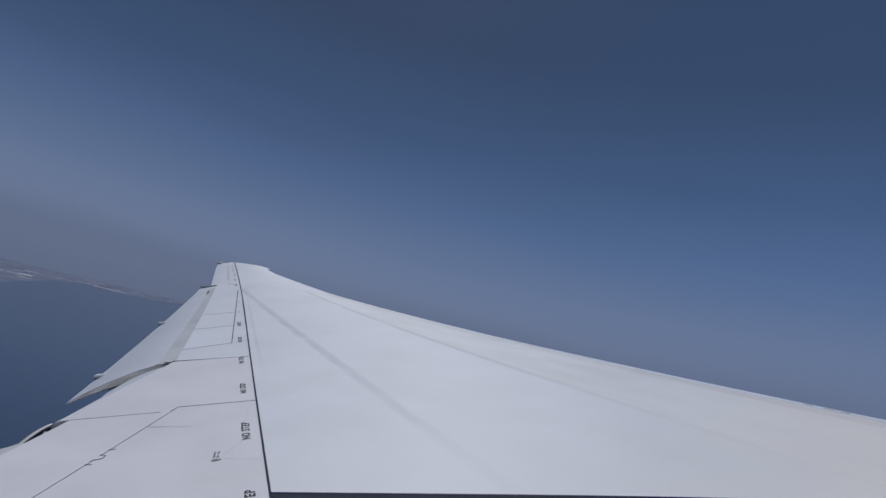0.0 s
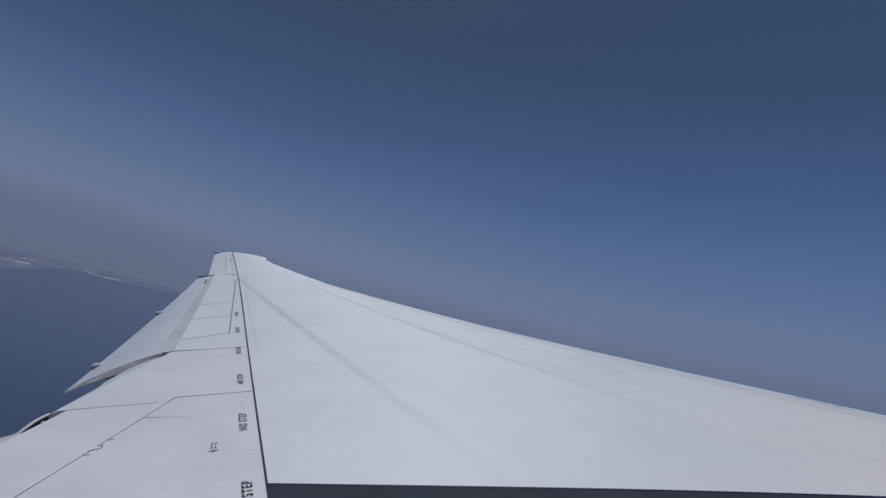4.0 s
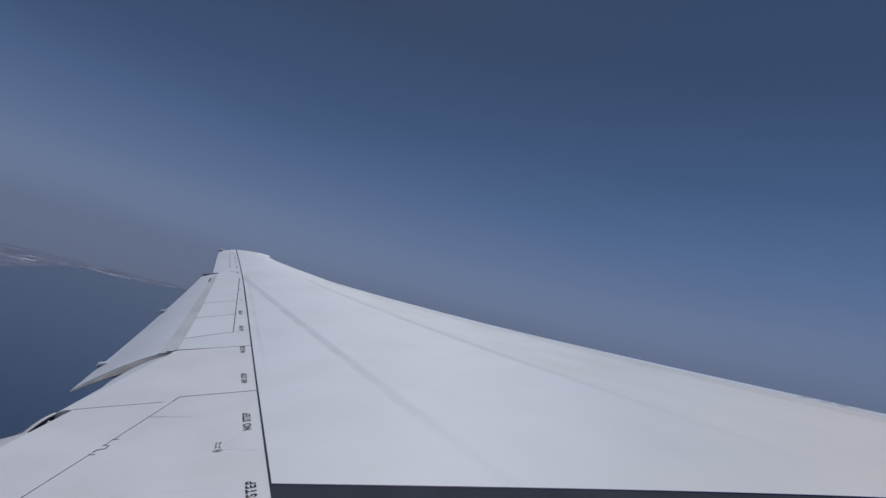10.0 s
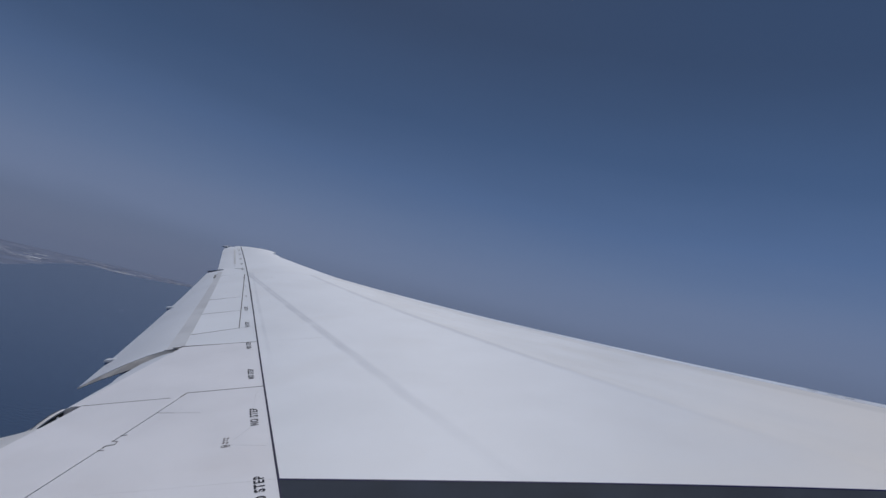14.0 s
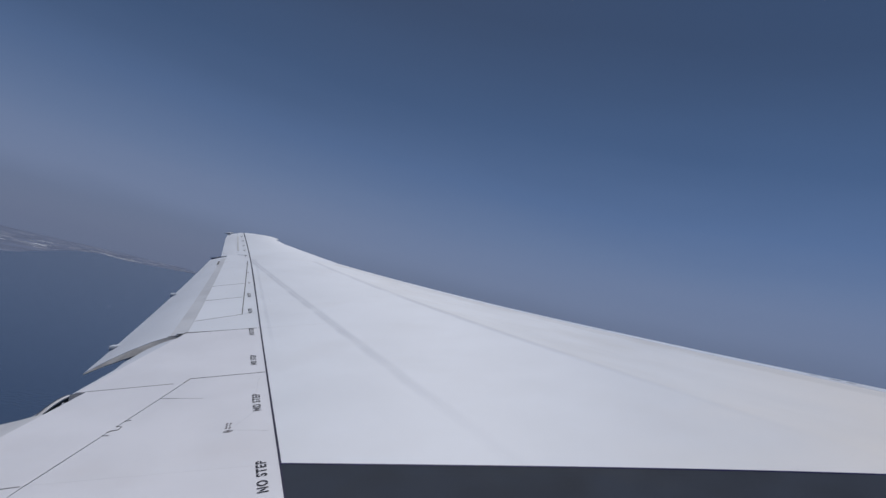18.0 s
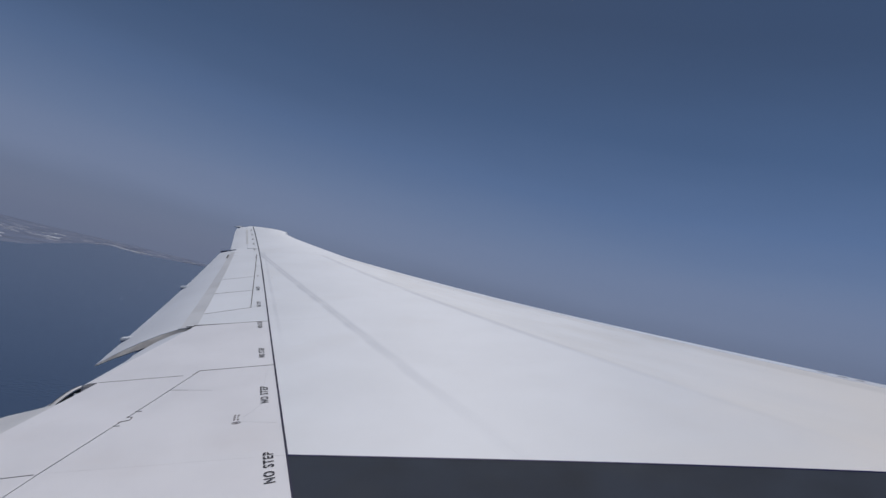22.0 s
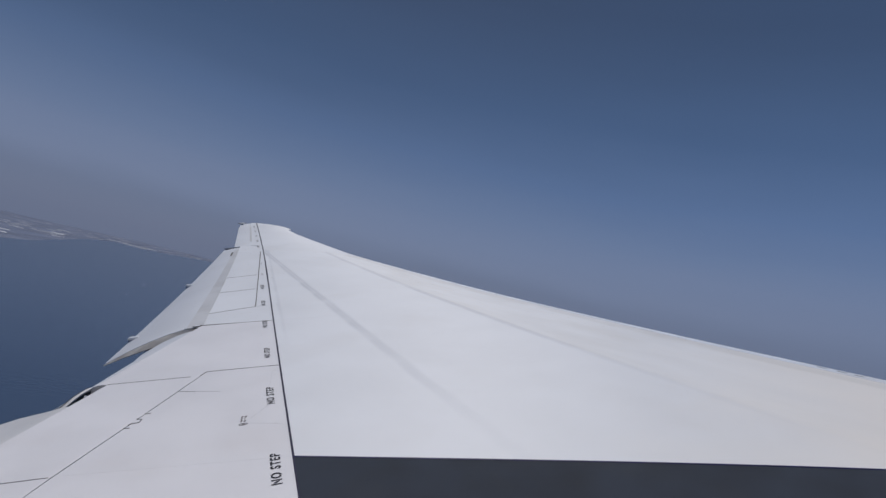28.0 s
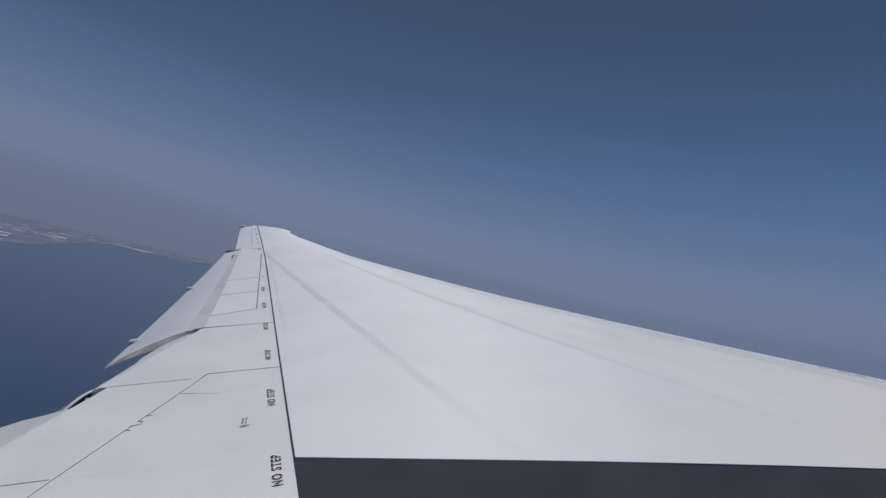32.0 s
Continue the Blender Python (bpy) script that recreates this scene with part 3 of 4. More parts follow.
def flap_rib():
    """Beige stained end plate of the outboard flap, slanting in below, less at its front to look shaded, with a dark
    strip along its foot for the shadow line.
    """
    y = 7.526
    z0 = top(fixed_te(y), y)
    up = [(fixed_te(y) + x, z0 + z - 0.006) for x, z in FLAP_IN[2:]]
    k = len(up) - 1
    deep = [0.012 + 0.105 * math.sin(math.pi * (0.30 + 0.70 * i / k)) for i in range(k + 1)]
    lean = [mix(0.6, 1.7, min(1.0, i / 3)) * d for i, d in enumerate(deep)]
    outer = [[(x, y, z), (x, y - w, z - d), (x, y - w + 0.012, z - d - 0.008), (x, y + 0.012, z - 0.010)] for (x, z), d, w in zip(up, deep, lean)]
    rib = smooth_by_angle(part("end_rib", loft(outer), PRIMER, flap, "beige end rib of the flap"), 40)
    foot = []
    for i, ((x, z), d, w) in enumerate(list(zip(up, deep, lean))[:5]):
        h = 0.012 * (1 - i / 4.2) ** 1.5
        foot.append([(x, y - w * (1 - h / d) - 0.002, z - d + h), (x, y - w - 0.003 - h, z - d), (x, y - w + 0.006, z - d - 0.006 - 0.5 * h), (x, y - w + 0.010, z - d)])
    part("seal", loft(foot), DARK, rib, "dark strip for the shadow line at the foot of the rib")


flap_rib()
AIL_IN = [(0.05, -0.03), (-0.16, -0.032), (-0.25, -0.080), (-0.40, -0.170), (-0.55, -0.250), (-0.85, -0.43)]
AIL_OUT = [(0.05, -0.030), (-0.10, -0.027), (-0.22, -0.055), (-0.35, -0.099), (-0.55, -0.185), (-0.85, -0.355)]
aileron = solid_flap("inboard_aileron", 5.24, 7.36, AIL_IN, AIL_OUT, 0.12, 0.12, WHITE, "white inboard aileron drooped behind the wing", n=8)
nose = solid_flap("seal", 6.55, 7.362, lift([(0.01, -0.0295), (-0.02, -0.0285), (-0.04, -0.0280)], 0.004), lift([(0.01, -0.0295), (-0.08, -0.0275), (-0.125, -0.034)], 0.005), 0.003, 0.003, PRIMER, "beige seal along the nose of the aileron", n=6)
nose.parent = aileron
INFLAP = [(0.05, -0.035), (-0.06, -0.020), (-0.24, -0.068), (-0.47, -0.120), (-0.80, -0.220), (-1.20, -0.43)]
solid_flap("inboard_flap", -0.25, 4.70, INFLAP, INFLAP, 0.16, 0.16, STRIP, "pale grey inboard flap lowered behind the wing", n=12)


def flap_slot():
    """The opening between the inboard flap and the aileron: a near-black back plate for its shade under a curved pale
    seal with a dark lip.
    """
    ys = [mix(4.70, 5.26, i / 14) for i in range(15)]
    arch = lambda y: top(-3.4, y) - 0.048 - 0.45 * (y - 5.18) ** 2

    def swept(name, prof, mat, parent, label):
        return part(name, loft([[(x, y, arch(y) + z) for x, z in prof] for y in ys]), mat, parent, label)
    plate = swept("slot_plate", [(-3.525, -0.014), (-3.540, -0.014), (-3.540, -0.30), (-3.525, -0.30)], DARK, wing, "near-black plate for the shade inside the flap slot")
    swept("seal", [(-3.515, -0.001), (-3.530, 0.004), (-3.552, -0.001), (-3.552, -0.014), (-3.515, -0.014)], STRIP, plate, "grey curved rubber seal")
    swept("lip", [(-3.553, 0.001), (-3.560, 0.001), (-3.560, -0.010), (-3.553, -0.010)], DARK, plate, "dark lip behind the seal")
    bm = bmesh.new()
    bmesh.ops.create_cube(bm, size=1, matrix=pose(-3.36, 4.92, top(-3.4, 4.92) - 0.012) @ Matrix.Rotation(0.35, 4, "X") @ Matrix.Diagonal((0.022, 0.022, 0.014, 1)))
    bmesh.ops.bevel(bm, geom=bm.edges[:], offset=0.004, segments=2, affect="EDGES")
    part("bracket", bm, WHITE, plate, "small white bracket")


flap_slot()


def outer_aileron(y0, y1):
    secs = []
    n = 14
    for j in range(n + 1):
        y = mix(y0, y1, j / n)
        h, e = aileron_hinge(y) - 0.002, aileron_te(y) + 0.05 + 0.20 * max(0.0, 1 - j / 11)
        thick = mix(0.13, 0.05, j / n)
        pts = [(mix(h, e, u), y, top(h, y) - 0.004 - 0.035 * u * u) for u in (0, 0.25, 0.5, 0.75, 1)]
        low = [(x, y, z - 0.02 - thick * (1 - i / 4)) for i, (x, _, z) in enumerate(pts)]
        secs.append(pts + low[::-1])
    return smooth_by_angle(part("outboard_aileron", loft(secs), WHITE, wing, "white outboard aileron near the wing tip"), 35)


outer_aileron(16.36, 21.80)


def aileron_rib():
    """Plate that closes the aileron towards the flap and stands out behind it, navy to look shaded, under a thin white
    cap.
    """
    y = 16.355
    h, e = aileron_hinge(y) - 0.012, aileron_te(y) - 0.03
    z = top(h, y)
    bm = loft([[(h, yy, z - 0.022), (e, yy, z - 0.088), (e - 0.02, yy, z - 0.115), (h, yy, z - 0.130)] for yy in (y - 0.020, y - 0.001)])
    rib = part("end_rib", bm, NAVY, wing, "end rib of the outboard aileron, navy for its shade")
    bm = loft([[(h, yy, z - 0.004), (e - 0.05, yy, z - 0.066), (e - 0.05, yy, z - 0.084), (h, yy, z - 0.020)] for yy in (y - 0.026, y + 0.09)])
    part("cap", bm, WHITE, rib, "thin white cap over the rib")


aileron_rib()
panel("hinge_cover", [(aileron_hinge(16.4), 16.4), (sp(16.36), 16.36), (sp(21.7), 21.7), (aileron_hinge(21.7) + 0.0, 21.7)], WHITE, wing, gap=0.0, nx=3, ny=16)
ribbon("hinge_seal", [(aileron_hinge(y) - 0.004, y) for y in (17.3, 18.5, 20, 20.9)], 0.06, GREY, wing, "grey aileron hinge seal", lift=0.004, steps=4)

# tail light fairing at the tip
bm = loft([[(-8.20, 21.60, 1.31), (-8.20, 21.95, 1.37), (-8.20, 21.95, 1.30), (-8.20, 21.60, 1.26)],
           [(-8.47, 21.76, 1.335), (-8.47, 21.86, 1.35), (-8.47, 21.86, 1.32), (-8.47, 21.76, 1.305)]])
part("tip_light_fairing", bm, GREY, wing, "grey light fairing at the wing tip")


def track_fairing(y, x0, x1, z_top, z_tail):
    """A flap track fairing under the flap: a deep, blunt-ended box with rounded edges, blue-grey for shaded sides, and
    a white shell for its lit top.
    """
    secs, cap = [], []
    for i in range(15):
        t = i / 14
        x = mix(x0, x1, t)
        r = min(1.0, math.sin(math.pi * min(0.5, 0.04 + 1.3 * t))) * mix(1.0, 0.62, max(0, t - 0.4) / 0.6)
        half, high = 0.13 * r + 0.01, 0.30 * r + 0.02
        zt = mix(z_top, z_tail, t)
        prof = [(-1, -0.06), (-0.8, 0.0), (0.8, 0.0), (1, -0.06), (1, -0.7), (0.6, -1), (-0.6, -1), (-1, -0.7)]
        secs.append([(x, y + half * a, zt + high * b) for a, b in prof])
        shell = [(-1.03, -0.13), (-1.03, -0.04), (-0.80, 0.05), (-0.3, 0.09), (0.3, 0.09), (0.80, 0.05), (1.03, -0.04), (1.03, -0.13)]
        cap.append([(x - 0.012 * (i == 14), y + half * a, zt + high * b) for a, b in shell])
    body = smooth_by_angle(part("track_fairing", loft(secs), BLADE, wing, "flap track fairing under the flap, shaded sides painted blue-grey"), 30)
    smooth_by_angle(part("fairing_cap", loft(cap), WHITE, body, "white shell for the lit top of the fairing"), 30)
    return body


track_fairing(8.55, -3.0, -5.08, -1.122, -1.288)
track_fairing(12.10, -4.2, -5.88, -0.652, -0.645)

# dark brackets in the cove at the inboard end of the flap
ribbon("cove_bracket", [(-3.38, 7.575), (-3.50, 7.525), (-3.58, 7.500)], (0.018, 0.030), DARK, wing, "dark bracket in the flap cove", lift=-0.006)
ribbon("cove_bracket", [(-3.50, 7.500), (-3.60, 7.470), (-3.68, 7.470)], 0.016, DARK, wing, "dark bracket in the flap cove", lift=-0.03)
ribbon("cove_plate", [(-3.36, 7.60), (-3.46, 7.548), (-3.56, 7.515)], (0.016, 0.040), DARK, wing, "dark plate in the flap cove", lift=-0.030, steps=3)
panel("cove_tab", [(-3.60, 7.535), (-3.50, 7.545), (-3.47, 7.60), (-3.585, 7.60)], WHITE, wing, "small white folded tab at the flap corner", gap=0.0, lift=-0.012, nx=2, ny=2)
ribbon("cove_bracket", [(-3.44, 7.50), (-3.47, 7.42)], 0.020, GREY, wing, "grey bracket in the flap cove", lift=-0.004)

# markings on the skin
ribbon("navy_stripe", [(spar(y), y) for y in (2.2, 4, 6, 8, 10, 12, 14, 16, 18, 20, 21.9)], (0.015, 0.034), STRIPE, wing, "navy stripe along the rear spar", lift=0.002, steps=6)
panel("walkway_band", [(spar(3.13) + 0.006, 3.13), (5.2, 3.12), (5.2, 3.470), (spar(3.685) + 0.006, 3.685)], WALKWAY, wing, "dark grey slip-resistant walkway band", gap=0.0, lift=0.004, nx=20, ny=4, thick=0.006)
ribbon("walkway_border", [(spar(3.685), 3.688), (1.0, 3.618), (2.9, 3.553), (5.2, 3.473)], 0.016, NAVY, wing, "navy border of the walkway", lift=0.006, steps=6)


def no_step(y, mat=INK, size=1.0, off=0.128):
    """NO STEP lettered along the stripe, its tops towards the trailing edge."""
    cu = bpy.data.curves.new("no_step", "FONT")
    cu.body = "NO STEP"
    cu.align_x, cu.align_y = "CENTER", "CENTER"
    cu.size = 0.1
    cu.offset = 0.0030
    cu.space_character, cu.space_word = 1.26, 1.10
    cu.extrude = 0.0
    tmp = bpy.data.objects.new("no_step", cu)
    scene.collection.objects.link(tmp)
    me = bpy.data.meshes.new_from_object(tmp.evaluated_get(bpy.context.evaluated_depsgraph_get()))
    bpy.data.objects.remove(tmp)
    # stencil bridges: narrow breaks through the letters
    bm = bmesh.new()
    bm.from_mesh(me)
    y0, y1 = min(v.co.y for v in bm.verts), max(v.co.y for v in bm.verts)
    for part_way in (0.585, 0.645):
        bmesh.ops.bisect_plane(bm, geom=bm.verts[:] + bm.edges[:] + bm.faces[:], plane_co=(0, mix(y0, y1, part_way), 0), plane_no=(0, 1, 0))
    first = min(v.co.x for v in bm.verts) * 0.12
    gone = [f for f in bm.faces if mix(y0, y1, 0.585) < f.calc_center_median().y < mix(y0, y1, 0.645) and f.calc_center_median().x > first]
    bmesh.ops.delete(bm, geom=gone, context="FACES")
    # upright breaks in the first two letters
    spans = []
    for f in sorted(bm.faces, key=lambda f: min(v.co.x for v in f.verts)):
        lo, hi = min(v.co.x for v in f.verts), max(v.co.x for v in f.verts)
        if spans and lo < spans[-1][1] + 0.002:
            spans[-1][1] = max(spans[-1][1], hi)
        else:
            spans.append([lo, hi])
    for (lo, hi), ways in zip(spans[:2], ((0.26, 0.74), (0.5,))):
        for way in ways:
            at = mix(lo, hi, way)
            for x in (at - 0.0050, at + 0.0050):
                near = [f for f in bm.faces if min(v.co.x for v in f.verts) < x < max(v.co.x for v in f.verts)]
                bmesh.ops.bisect_plane(bm, geom=list({v for f in near for v in f.verts}) + list({e for f in near for e in f.edges}) + near, plane_co=(x, 0, 0), plane_no=(1, 0, 0))
            bmesh.ops.delete(bm, geom=[f for f in bm.faces if abs(f.calc_center_median().x - at) < 0.0049], context="FACES")
    bm.to_mesh(me)
    bm.free()
    xs = [v.co.x for v in me.vertices]
    ys = [v.co.y for v in me.vertices]
    kx, ky = 0.44 * size / (max(xs) - min(xs)), 0.071 * size / (max(ys) - min(ys))
    way = Vector((spar(y + 0.3) - spar(y - 0.3), 0.6)).normalized()
    up = Vector((-way.y, way.x))
    mid = Vector((spar(y) - off, y))
    for v in me.vertices:
        v.co = (v.co.x * kx, v.co.y * ky, 0)
    split = kx * (spans[1][1] + spans[2][0]) / 2
    for word in ("no", "step"):
        bm = bmesh.new()
        bm.from_mesh(me)
        bmesh.ops.delete(bm, geom=[v for v in bm.verts if (v.co.x < split) != (word == "no")], context="VERTS")
        for v in bm.verts:
            p = mid + way * v.co.x + up * v.co.y
            v.co = (p.x, p.y, top(p.x, p.y) + 0.0025)
        part("stencilled_word", bm, mat, wing, "black stencilled word " + word)


for y in (3.53, 4.87, 6.21, 7.58, 8.98, 10.40):
    no_step(y, INK, 1.0 if y < 6 else 0.92)
for y in (11.8, 13.2, 14.6):
    no_step(y, FAINT, 0.55, 0.11)
for y in (16.2, 17.32, 18.45, 19.64, 20.82):
    no_step(y, INK, 0.85, 0.12)

# small notice that cannot be read, with its leader lines
for i in range(3):
    y, x = 4.302 + 0.042 * i, -1.650 - 0.0125 * i
    ribbon("notice_bar", [(x - 0.008, y), (x + 0.005, y)], 0.026, STENCIL, wing, "faded notice bar", lift=0.003)
    ribbon("notice_bar", [(x + 0.019, y + 0.006), (x + (0.024 if i == 1 else 0.032), y + 0.006)], 0.026, STENCIL, wing, "faded notice bar", lift=0.003)
ribbon("notice_ring", [(-1.6135 + 0.030 * math.cos(a) - 0.006 * math.sin(a), 4.241 + 0.013 * math.cos(a) + 0.017 * math.sin(a)) for a in (2 * math.pi * k / 20 for k in range(21))], 0.006, FAINT, wing, "faded oval mark round a notice", lift=0.003)
ribbon("notice_bar", [(-1.624, 4.237), (-1.603, 4.246)], 0.016, STENCIL, wing, "faded notice bar", lift=0.003)
ribbon("leader_line", [(-1.60, 4.36), (-1.575, 4.46), (-1.548, 4.65)], 0.0048, HAIRLINE, wing, "thin faded leader line", lift=0.0008, thick=0.001)
ribbon("leader_line", [(-1.59, 4.27), (-1.30, 4.249)], 0.003, HAIRLINE, wing, "thin faded leader line", lift=0.0008, thick=0.001)
ribbon("leader_line", [(-1.68, 5.10), (-1.79, 5.50), (-1.80, 5.65)], 0.003, HAIRLINE, wing, "thin faded leader line", lift=0.0008, thick=0.001)
ribbon("panel_line", [(-2.52, 4.99), (-2.36, 4.99)], (0.006, 0.003), FAINT, wing, "thin grey panel line", lift=0.002)
ribbon("panel_line", [(-2.36, 4.99), (-2.12, 4.985)], 0.003, HAIRLINE, wing, "thin faded panel line", lift=0.002)
ribbon("panel_line", [(-2.511, 5.425), (-2.503, 5.562)], 0.007, DARK, wing, "thin dark panel line", lift=0.002)

# stepped latch where the access panel and the shroud meet
panel("latch_tongue", [(-2.575, 4.275), (-2.505, 4.300), (-2.512, 4.355), (-2.575, 4.355)], AFT, wing, "white latch tongue", gap=0.0, nx=1, ny=1, lift=0.0015)
for line, w in (([(-2.546, 4.470), (-2.500, 4.486)], 0.006), ([(-2.548, 4.372), (-2.538, 4.352)], 0.016), ([(-2.540, 4.362), (-2.506, 4.358)], 0.006),
                ([(-2.506, 4.360), (-2.496, 4.298)], 0.006), ([(-2.496, 4.298), (-2.545, 4.268), (-2.552, 4.24)], 0.006), ([(-2.556, 4.186), (-2.508, 4.188)], 0.007)):
    ribbon("latch_edge", line, w, DARK, wing, "dark edge of the stepped latch", lift=0.003)


# ---------------------------------------------------------------- the hull that carries the window
hull = new("hull_wall")
hull.matrix_world = AIRCRAFT
tagged(hull, "plain cream hull side, unseen, with a window opening", "wall", kind="structure")


def hull_shell():
    cy, cz, rad = -2.44, -0.45, 2.55
    bm = bmesh.new()
    xs = [-9, -6, -3, -1, -0.24, 0.24, 1, 3, 6, 9]
    a0 = math.atan2(0.45 - 0.30, 2.44)
    a1 = math.atan2(0.45 + 0.30, 2.44)
    angs = [a0] + [a1 + (a0 + 2 * math.pi - a1) * i / 40 for i in range(40)]
    nx, na = len(xs), len(angs)
    grid = [[[bm.verts.new((x, cy + r * math.cos(a), cz + r * math.sin(a))) for a in angs] for x in xs] for r in (rad, rad - 0.03)]
    hole = (4, 0)
    for k in (0, 1):
        for i in range(nx - 1):
            for j in range(na):
                n = (j + 1) % na
                if (i, j) != hole:
                    bm.faces.new((grid[k][i][j], grid[k][i + 1][j], grid[k][i + 1][n], grid[k][i][n]))
        bm.faces.new(grid[k][0])
        bm.faces.new(grid[k][-1])
    i, j = hole
    ring = [(i, j), (i + 1, j), (i + 1, j + 1), (i, j + 1)]
    for (p, q), (r, s) in zip(ring, ring[1:] + ring[:1]):
        bm.faces.new((grid[0][p][q], grid[0][r][s], grid[1][r][s], grid[1][p][q]))
    return smooth_by_angle(part("hull_skin", bm, HULL, hull), 30)


hull_shell()


def cabin_window():
    """The window's frame lining and its clear pane."""
    bm = bmesh.new()
    outer = [(-0.235, -0.295), (0.235, -0.295), (0.235, 0.295), (-0.235, 0.295)]
    inner = [(-0.215, -0.27), (0.215, -0.27), (0.215, 0.27), (-0.215, 0.27)]
    rings = []
    for pts, y in ((outer, 0.045), (inner, 0.045), (inner, 0.052), (outer, 0.052)):
        rings.append([bm.verts.new((x, y - 0.16 * z, z)) for x, z in pts])
    for a, b in zip(rings, rings[1:] + rings[:1]):
        for i in range(4):
            bm.faces.new((a[i], a[(i + 1) % 4], b[(i + 1) % 4], b[i]))
    frame_ob = part("window_frame", bm, LINING, hull, "plain cabin window frame")
    bm = loft([[(x, y - 0.16 * z, z) for x, z in inner] for y in (0.0470, 0.0500)])
    pane = part("window_pane", bm, ACRYLIC, frame_ob, "clear acrylic pane")
    pane.visible_shadow = False


cabin_window()


# ---------------------------------------------------------------- sea and coast
def sea():
    bm = bmesh.new()
    radii = [150, 400, 900, 1600, 2400, 3200, 4000, 4500, 4940]
    rings = [[bm.verts.new((r * math.sin(2 * math.pi * k / 96), r * math.cos(2 * math.pi * k / 96), 0)) for k in range(96)] for r in radii]
    bm.faces.new(rings[0])
    for a, b in zip(rings, rings[1:]):
        for k in range(96):
            bm.faces.new((a[k], a[(k + 1) % 96], b[(k + 1) % 96], b[k]))
    ob = part("water", bm, SEA)
    return tagged(ob, "dark blue-grey hazy sea below the wing", "sea", kind="structure")


sea()
COAST = [(-20, 4600), (-25, 4250), (-28, 3800), (-30.3, 3650), (-32.5, 3750), (-34.6, 3300), (-36.5, 2620), (-38.2, 2130), (-42, 1850), (-55, 1750), (-75, 1900), (-95, 2400)]


def coast_at(az):
    for (a0, r0), (a1, r1) in zip(COAST, COAST[1:]):
        if az >= a1:
            return mix(r0, r1, (az - a0) / (a1 - a0))
    return COAST[-1][1]


def land_point(az, t):
    r0 = coast_at(az) * (1 + 0.03 * noise.noise((az * 0.35, 0.3, 0)) + 0.012 * noise.noise((az * 1.7, 4.3, 0)))
    r = mix(r0, 4920, t)
    a = radians(az)
    x, y = r * math.sin(a), r * math.cos(a)
    h = (noise.fractal((x * 0.0011, y * 0.0011, 0.7), 1.0, 2.0, 4) * 0.5 + 0.55) * mix(7, 12, min(1, max(0, (az + 36) / 7))) * min(1, (r - r0) / 900) ** 1.2
    return x, y, 0.03 + (0.6 if t > 0.005 else 0.0) + max(0.0, h)


def land():
    bm = bmesh.new()
    na, nt = 150, 26
    grid = [[bm.verts.new(land_point(-20 - 75 * i / na, j / nt)) for j in range(nt + 1)] for i in range(na + 1)]
    for i in range(na):
        for j in range(nt):
            bm.faces.new((grid[i][j], grid[i + 1][j], grid[i + 1][j + 1], grid[i][j + 1]))
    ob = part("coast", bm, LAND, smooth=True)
    return tagged(ob, "hazy grey-blue coast with low hills beyond the sea", "land", kind="structure")


land()


def town():
    """Pale buildings too small to count, scattered along the shore."""
    rng = random.Random(5)
    bm = bmesh.new()
    for k in range(3600):
        az = rng.uniform(-62, -24)
        t = abs(rng.gauss(0, 0.42)) + 0.02
        if t > 0.92 or noise.noise((az * 0.8, t * 7, 2)) < 0.12:
            continue
        x, y, z = land_point(az, t)
        big = rng.random() ** 4
        w, d, h = rng.uniform(7, 20) + 40 * big, rng.uniform(8, 20) + 20 * big, rng.uniform(0.3, 0.9)
        m = Matrix.Translation((x, y, z + h / 2 - 0.2)) @ Matrix.Rotation(rng.uniform(-0.4, 0.4) - radians(az), 4, "Z") @ Matrix.Diagonal((w, d, h, 1))
        bmesh.ops.create_cube(bm, size=1, matrix=m)
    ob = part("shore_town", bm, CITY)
    return tagged(ob, "pale distant buildings scattered along the shore", "town", kind="stuff")


town()


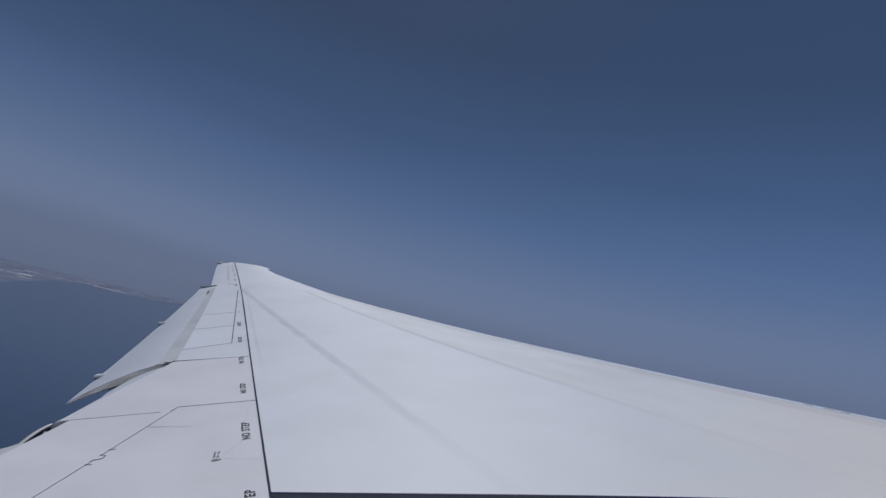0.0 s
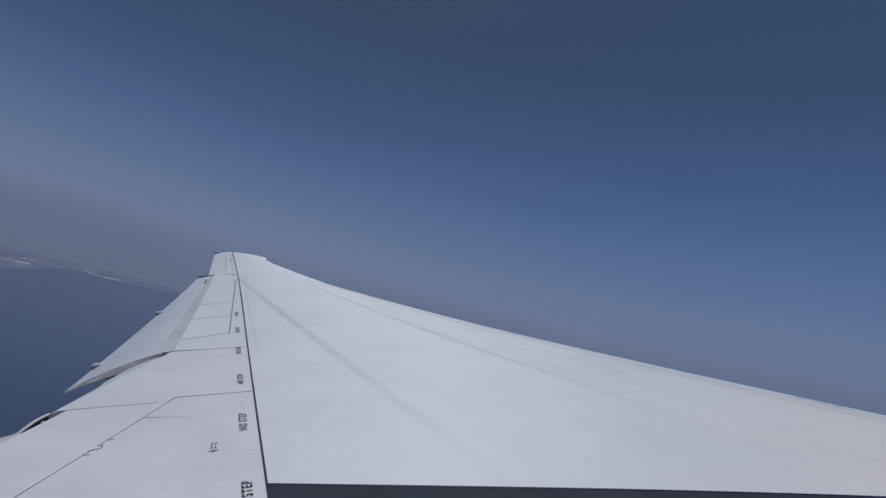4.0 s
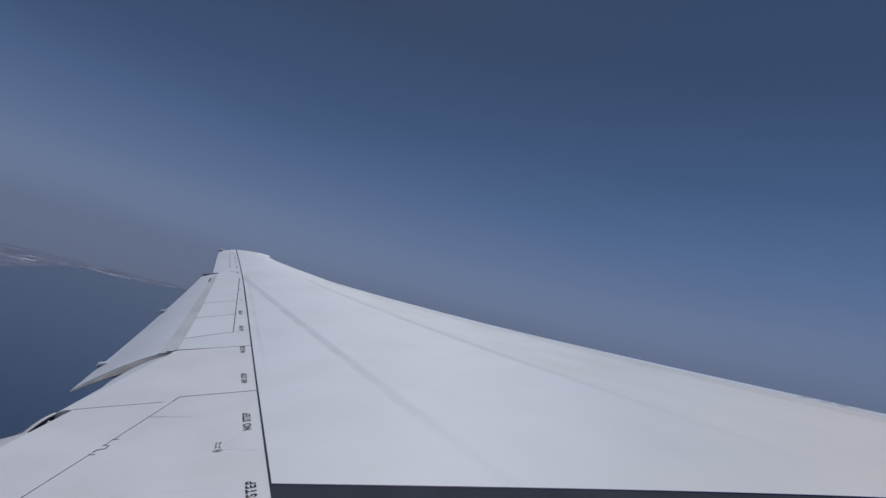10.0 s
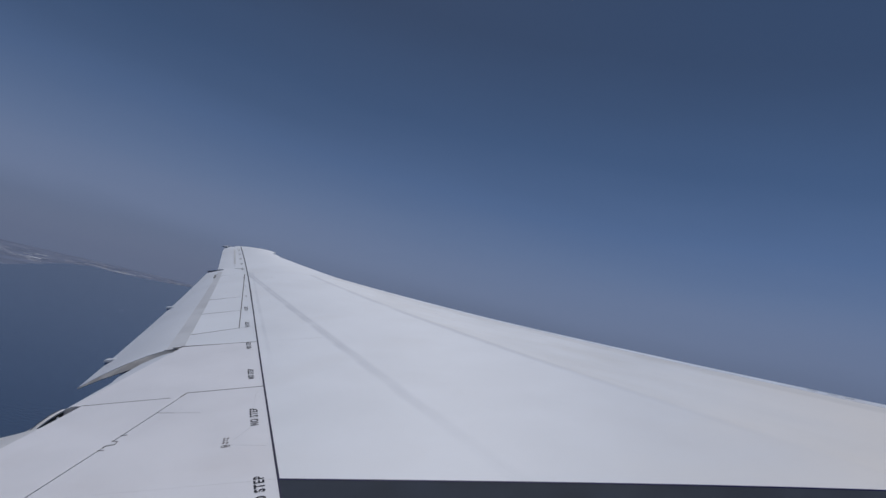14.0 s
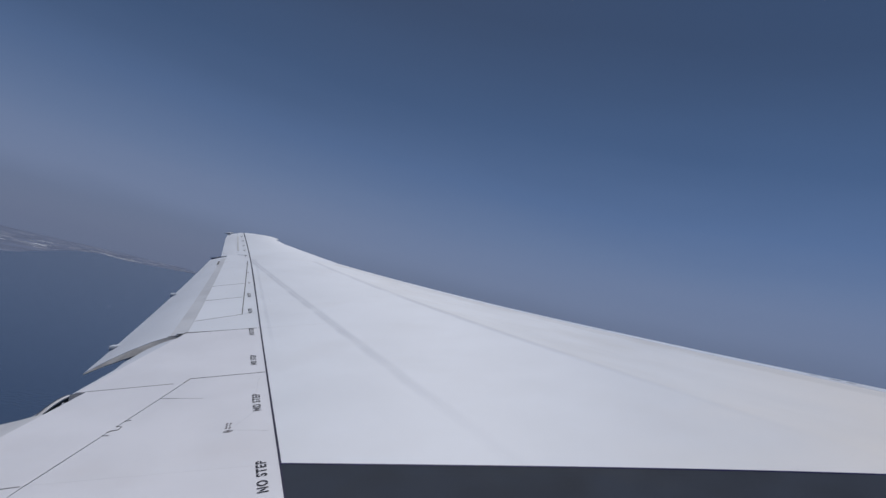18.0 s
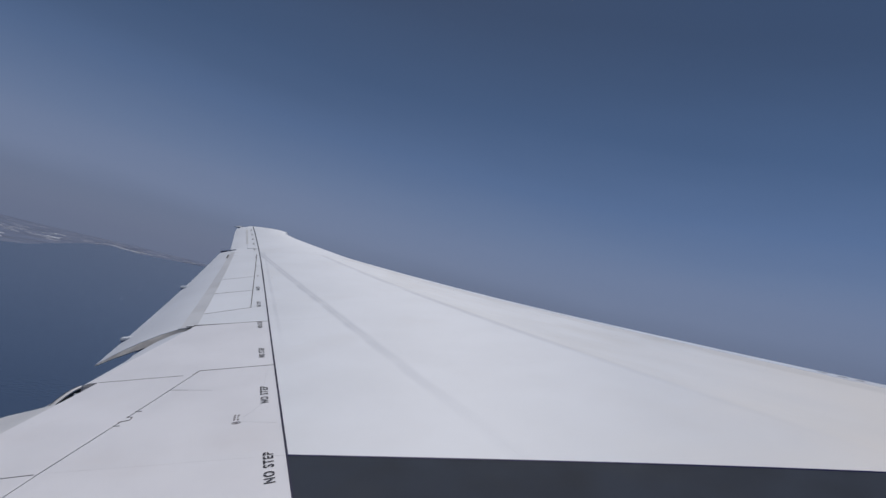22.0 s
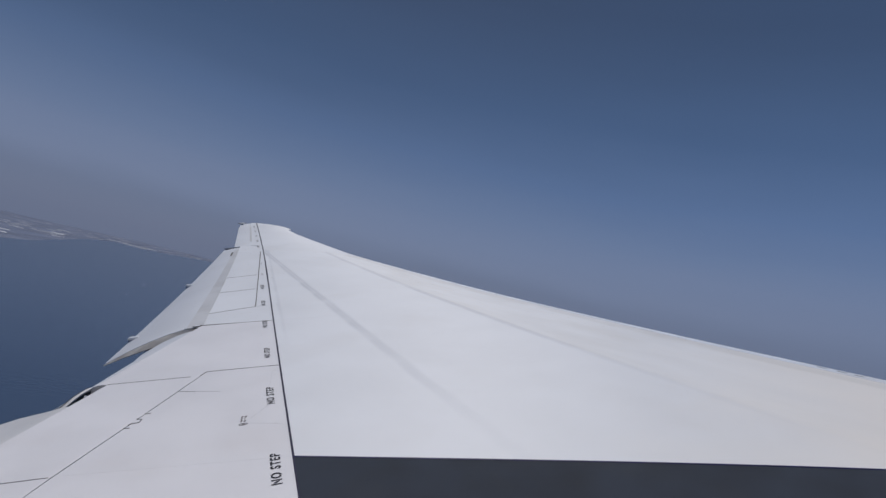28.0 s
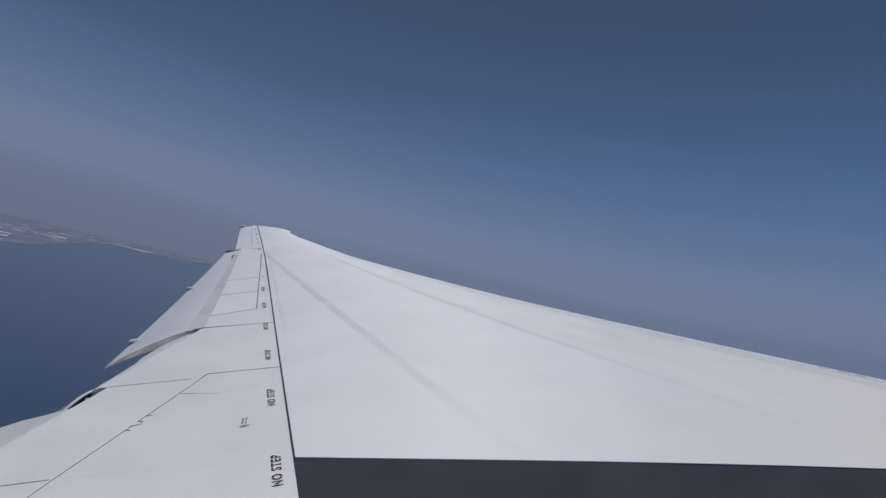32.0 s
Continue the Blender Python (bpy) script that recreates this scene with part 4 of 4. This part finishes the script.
def shore_building(az, t, w, d, h, turn):
    """A long pale hall on the shore: walls, a flat overhanging roof and a low upper storey."""
    x, y, z = land_point(az, t)
    hall = new("shore_building")
    hall.matrix_world = pose(x, y, z - 0.4, 0, 0, turn - az)
    tagged(hall, "long pale hall with a flat roof on the shore", "building", group="pale halls along the shore")
    for name, mat, (bw, bd, z0, z1), label in (("walls", TOWN, (w, d, 0, 0.35 * h), ""), ("roof", TOWN, (w + 0.4, d + 0.4, 0.35 * h, 0.35 * h + 0.3), "pale flat roof"), ("upper_storey", TOWN, (w * 0.4, d * 0.5, 0.35 * h + 0.3, 0.35 * h + 0.8), "small upper storey")):
        bm = bmesh.new()
        bmesh.ops.create_cube(bm, size=1, matrix=pose(0.1 * w * (name == "upper_storey"), 0, (z0 + z1) / 2) @ Matrix.Diagonal((bw, bd, z1 - z0, 1)))
        bmesh.ops.bevel(bm, geom=bm.edges[:], offset=0.12, segments=1, affect="EDGES")
        part(name, bm, mat, hall, label)
    return hall


rng = random.Random(11)
for k in range(34):
    az = rng.uniform(-46.5, -36.5) if k < 26 else rng.uniform(-33.5, -29.5)
    shore_building(az, rng.uniform(0.04, 0.42) if k < 26 else rng.uniform(0.03, 0.12), rng.uniform(26, 62), rng.uniform(24, 60), rng.uniform(3, 6), rng.uniform(-12, 12))


def small_boat(x, y, turn, size):
    """A small white motor boat with its cabin and the foam behind it."""
    boat = new("motor_boat")
    boat.matrix_world = pose(x, y, 0, 0, 0, turn)
    tagged(boat, "small white motor boat trailing foam on the sea", "boat", group="boats on the sea")
    secs = []
    for t, half, keel in ((0, 0.36, -0.2), (0.25, 0.42, -0.25), (0.6, 0.36, -0.25), (0.85, 0.18, -0.15), (1.0, 0.02, 0.1)):
        secs.append([(size * (t - 0.5), -half * size * 0.5, 0.14 * size * (1 + 0.4 * t)), (size * (t - 0.5), half * size * 0.5, 0.14 * size * (1 + 0.4 * t)), (size * (t - 0.5), 0, keel)])
    part("hull", loft(secs), TOWN, boat)
    bm = bmesh.new()
    bmesh.ops.create_cube(bm, size=1, matrix=pose(-0.05 * size, 0, 0.22 * size) @ Matrix.Diagonal((size * 0.32, size * 0.26, size * 0.18, 1)))
    bmesh.ops.bevel(bm, geom=bm.edges[:], offset=0.03 * size, segments=2, affect="EDGES")
    part("cabin", bm, TOWN, boat, "white cabin")
    bm = loft([[(-0.5 * size, -0.15 * size, 0.05), (-0.5 * size, 0.15 * size, 0.05), (-0.5 * size, 0.15 * size, 0.0), (-0.5 * size, -0.15 * size, 0.0)],
               [(-2.2 * size, -0.4 * size, 0.04), (-2.2 * size, 0.4 * size, 0.04), (-2.2 * size, 0.4 * size, 0.0), (-2.2 * size, -0.4 * size, 0.0)]])
    part("foam", bm, TOWN, boat, "white foam trail")
    return boat


small_boat(-654, 1165, 15, 3.4)
small_boat(-552, 939, 40, 2.8)
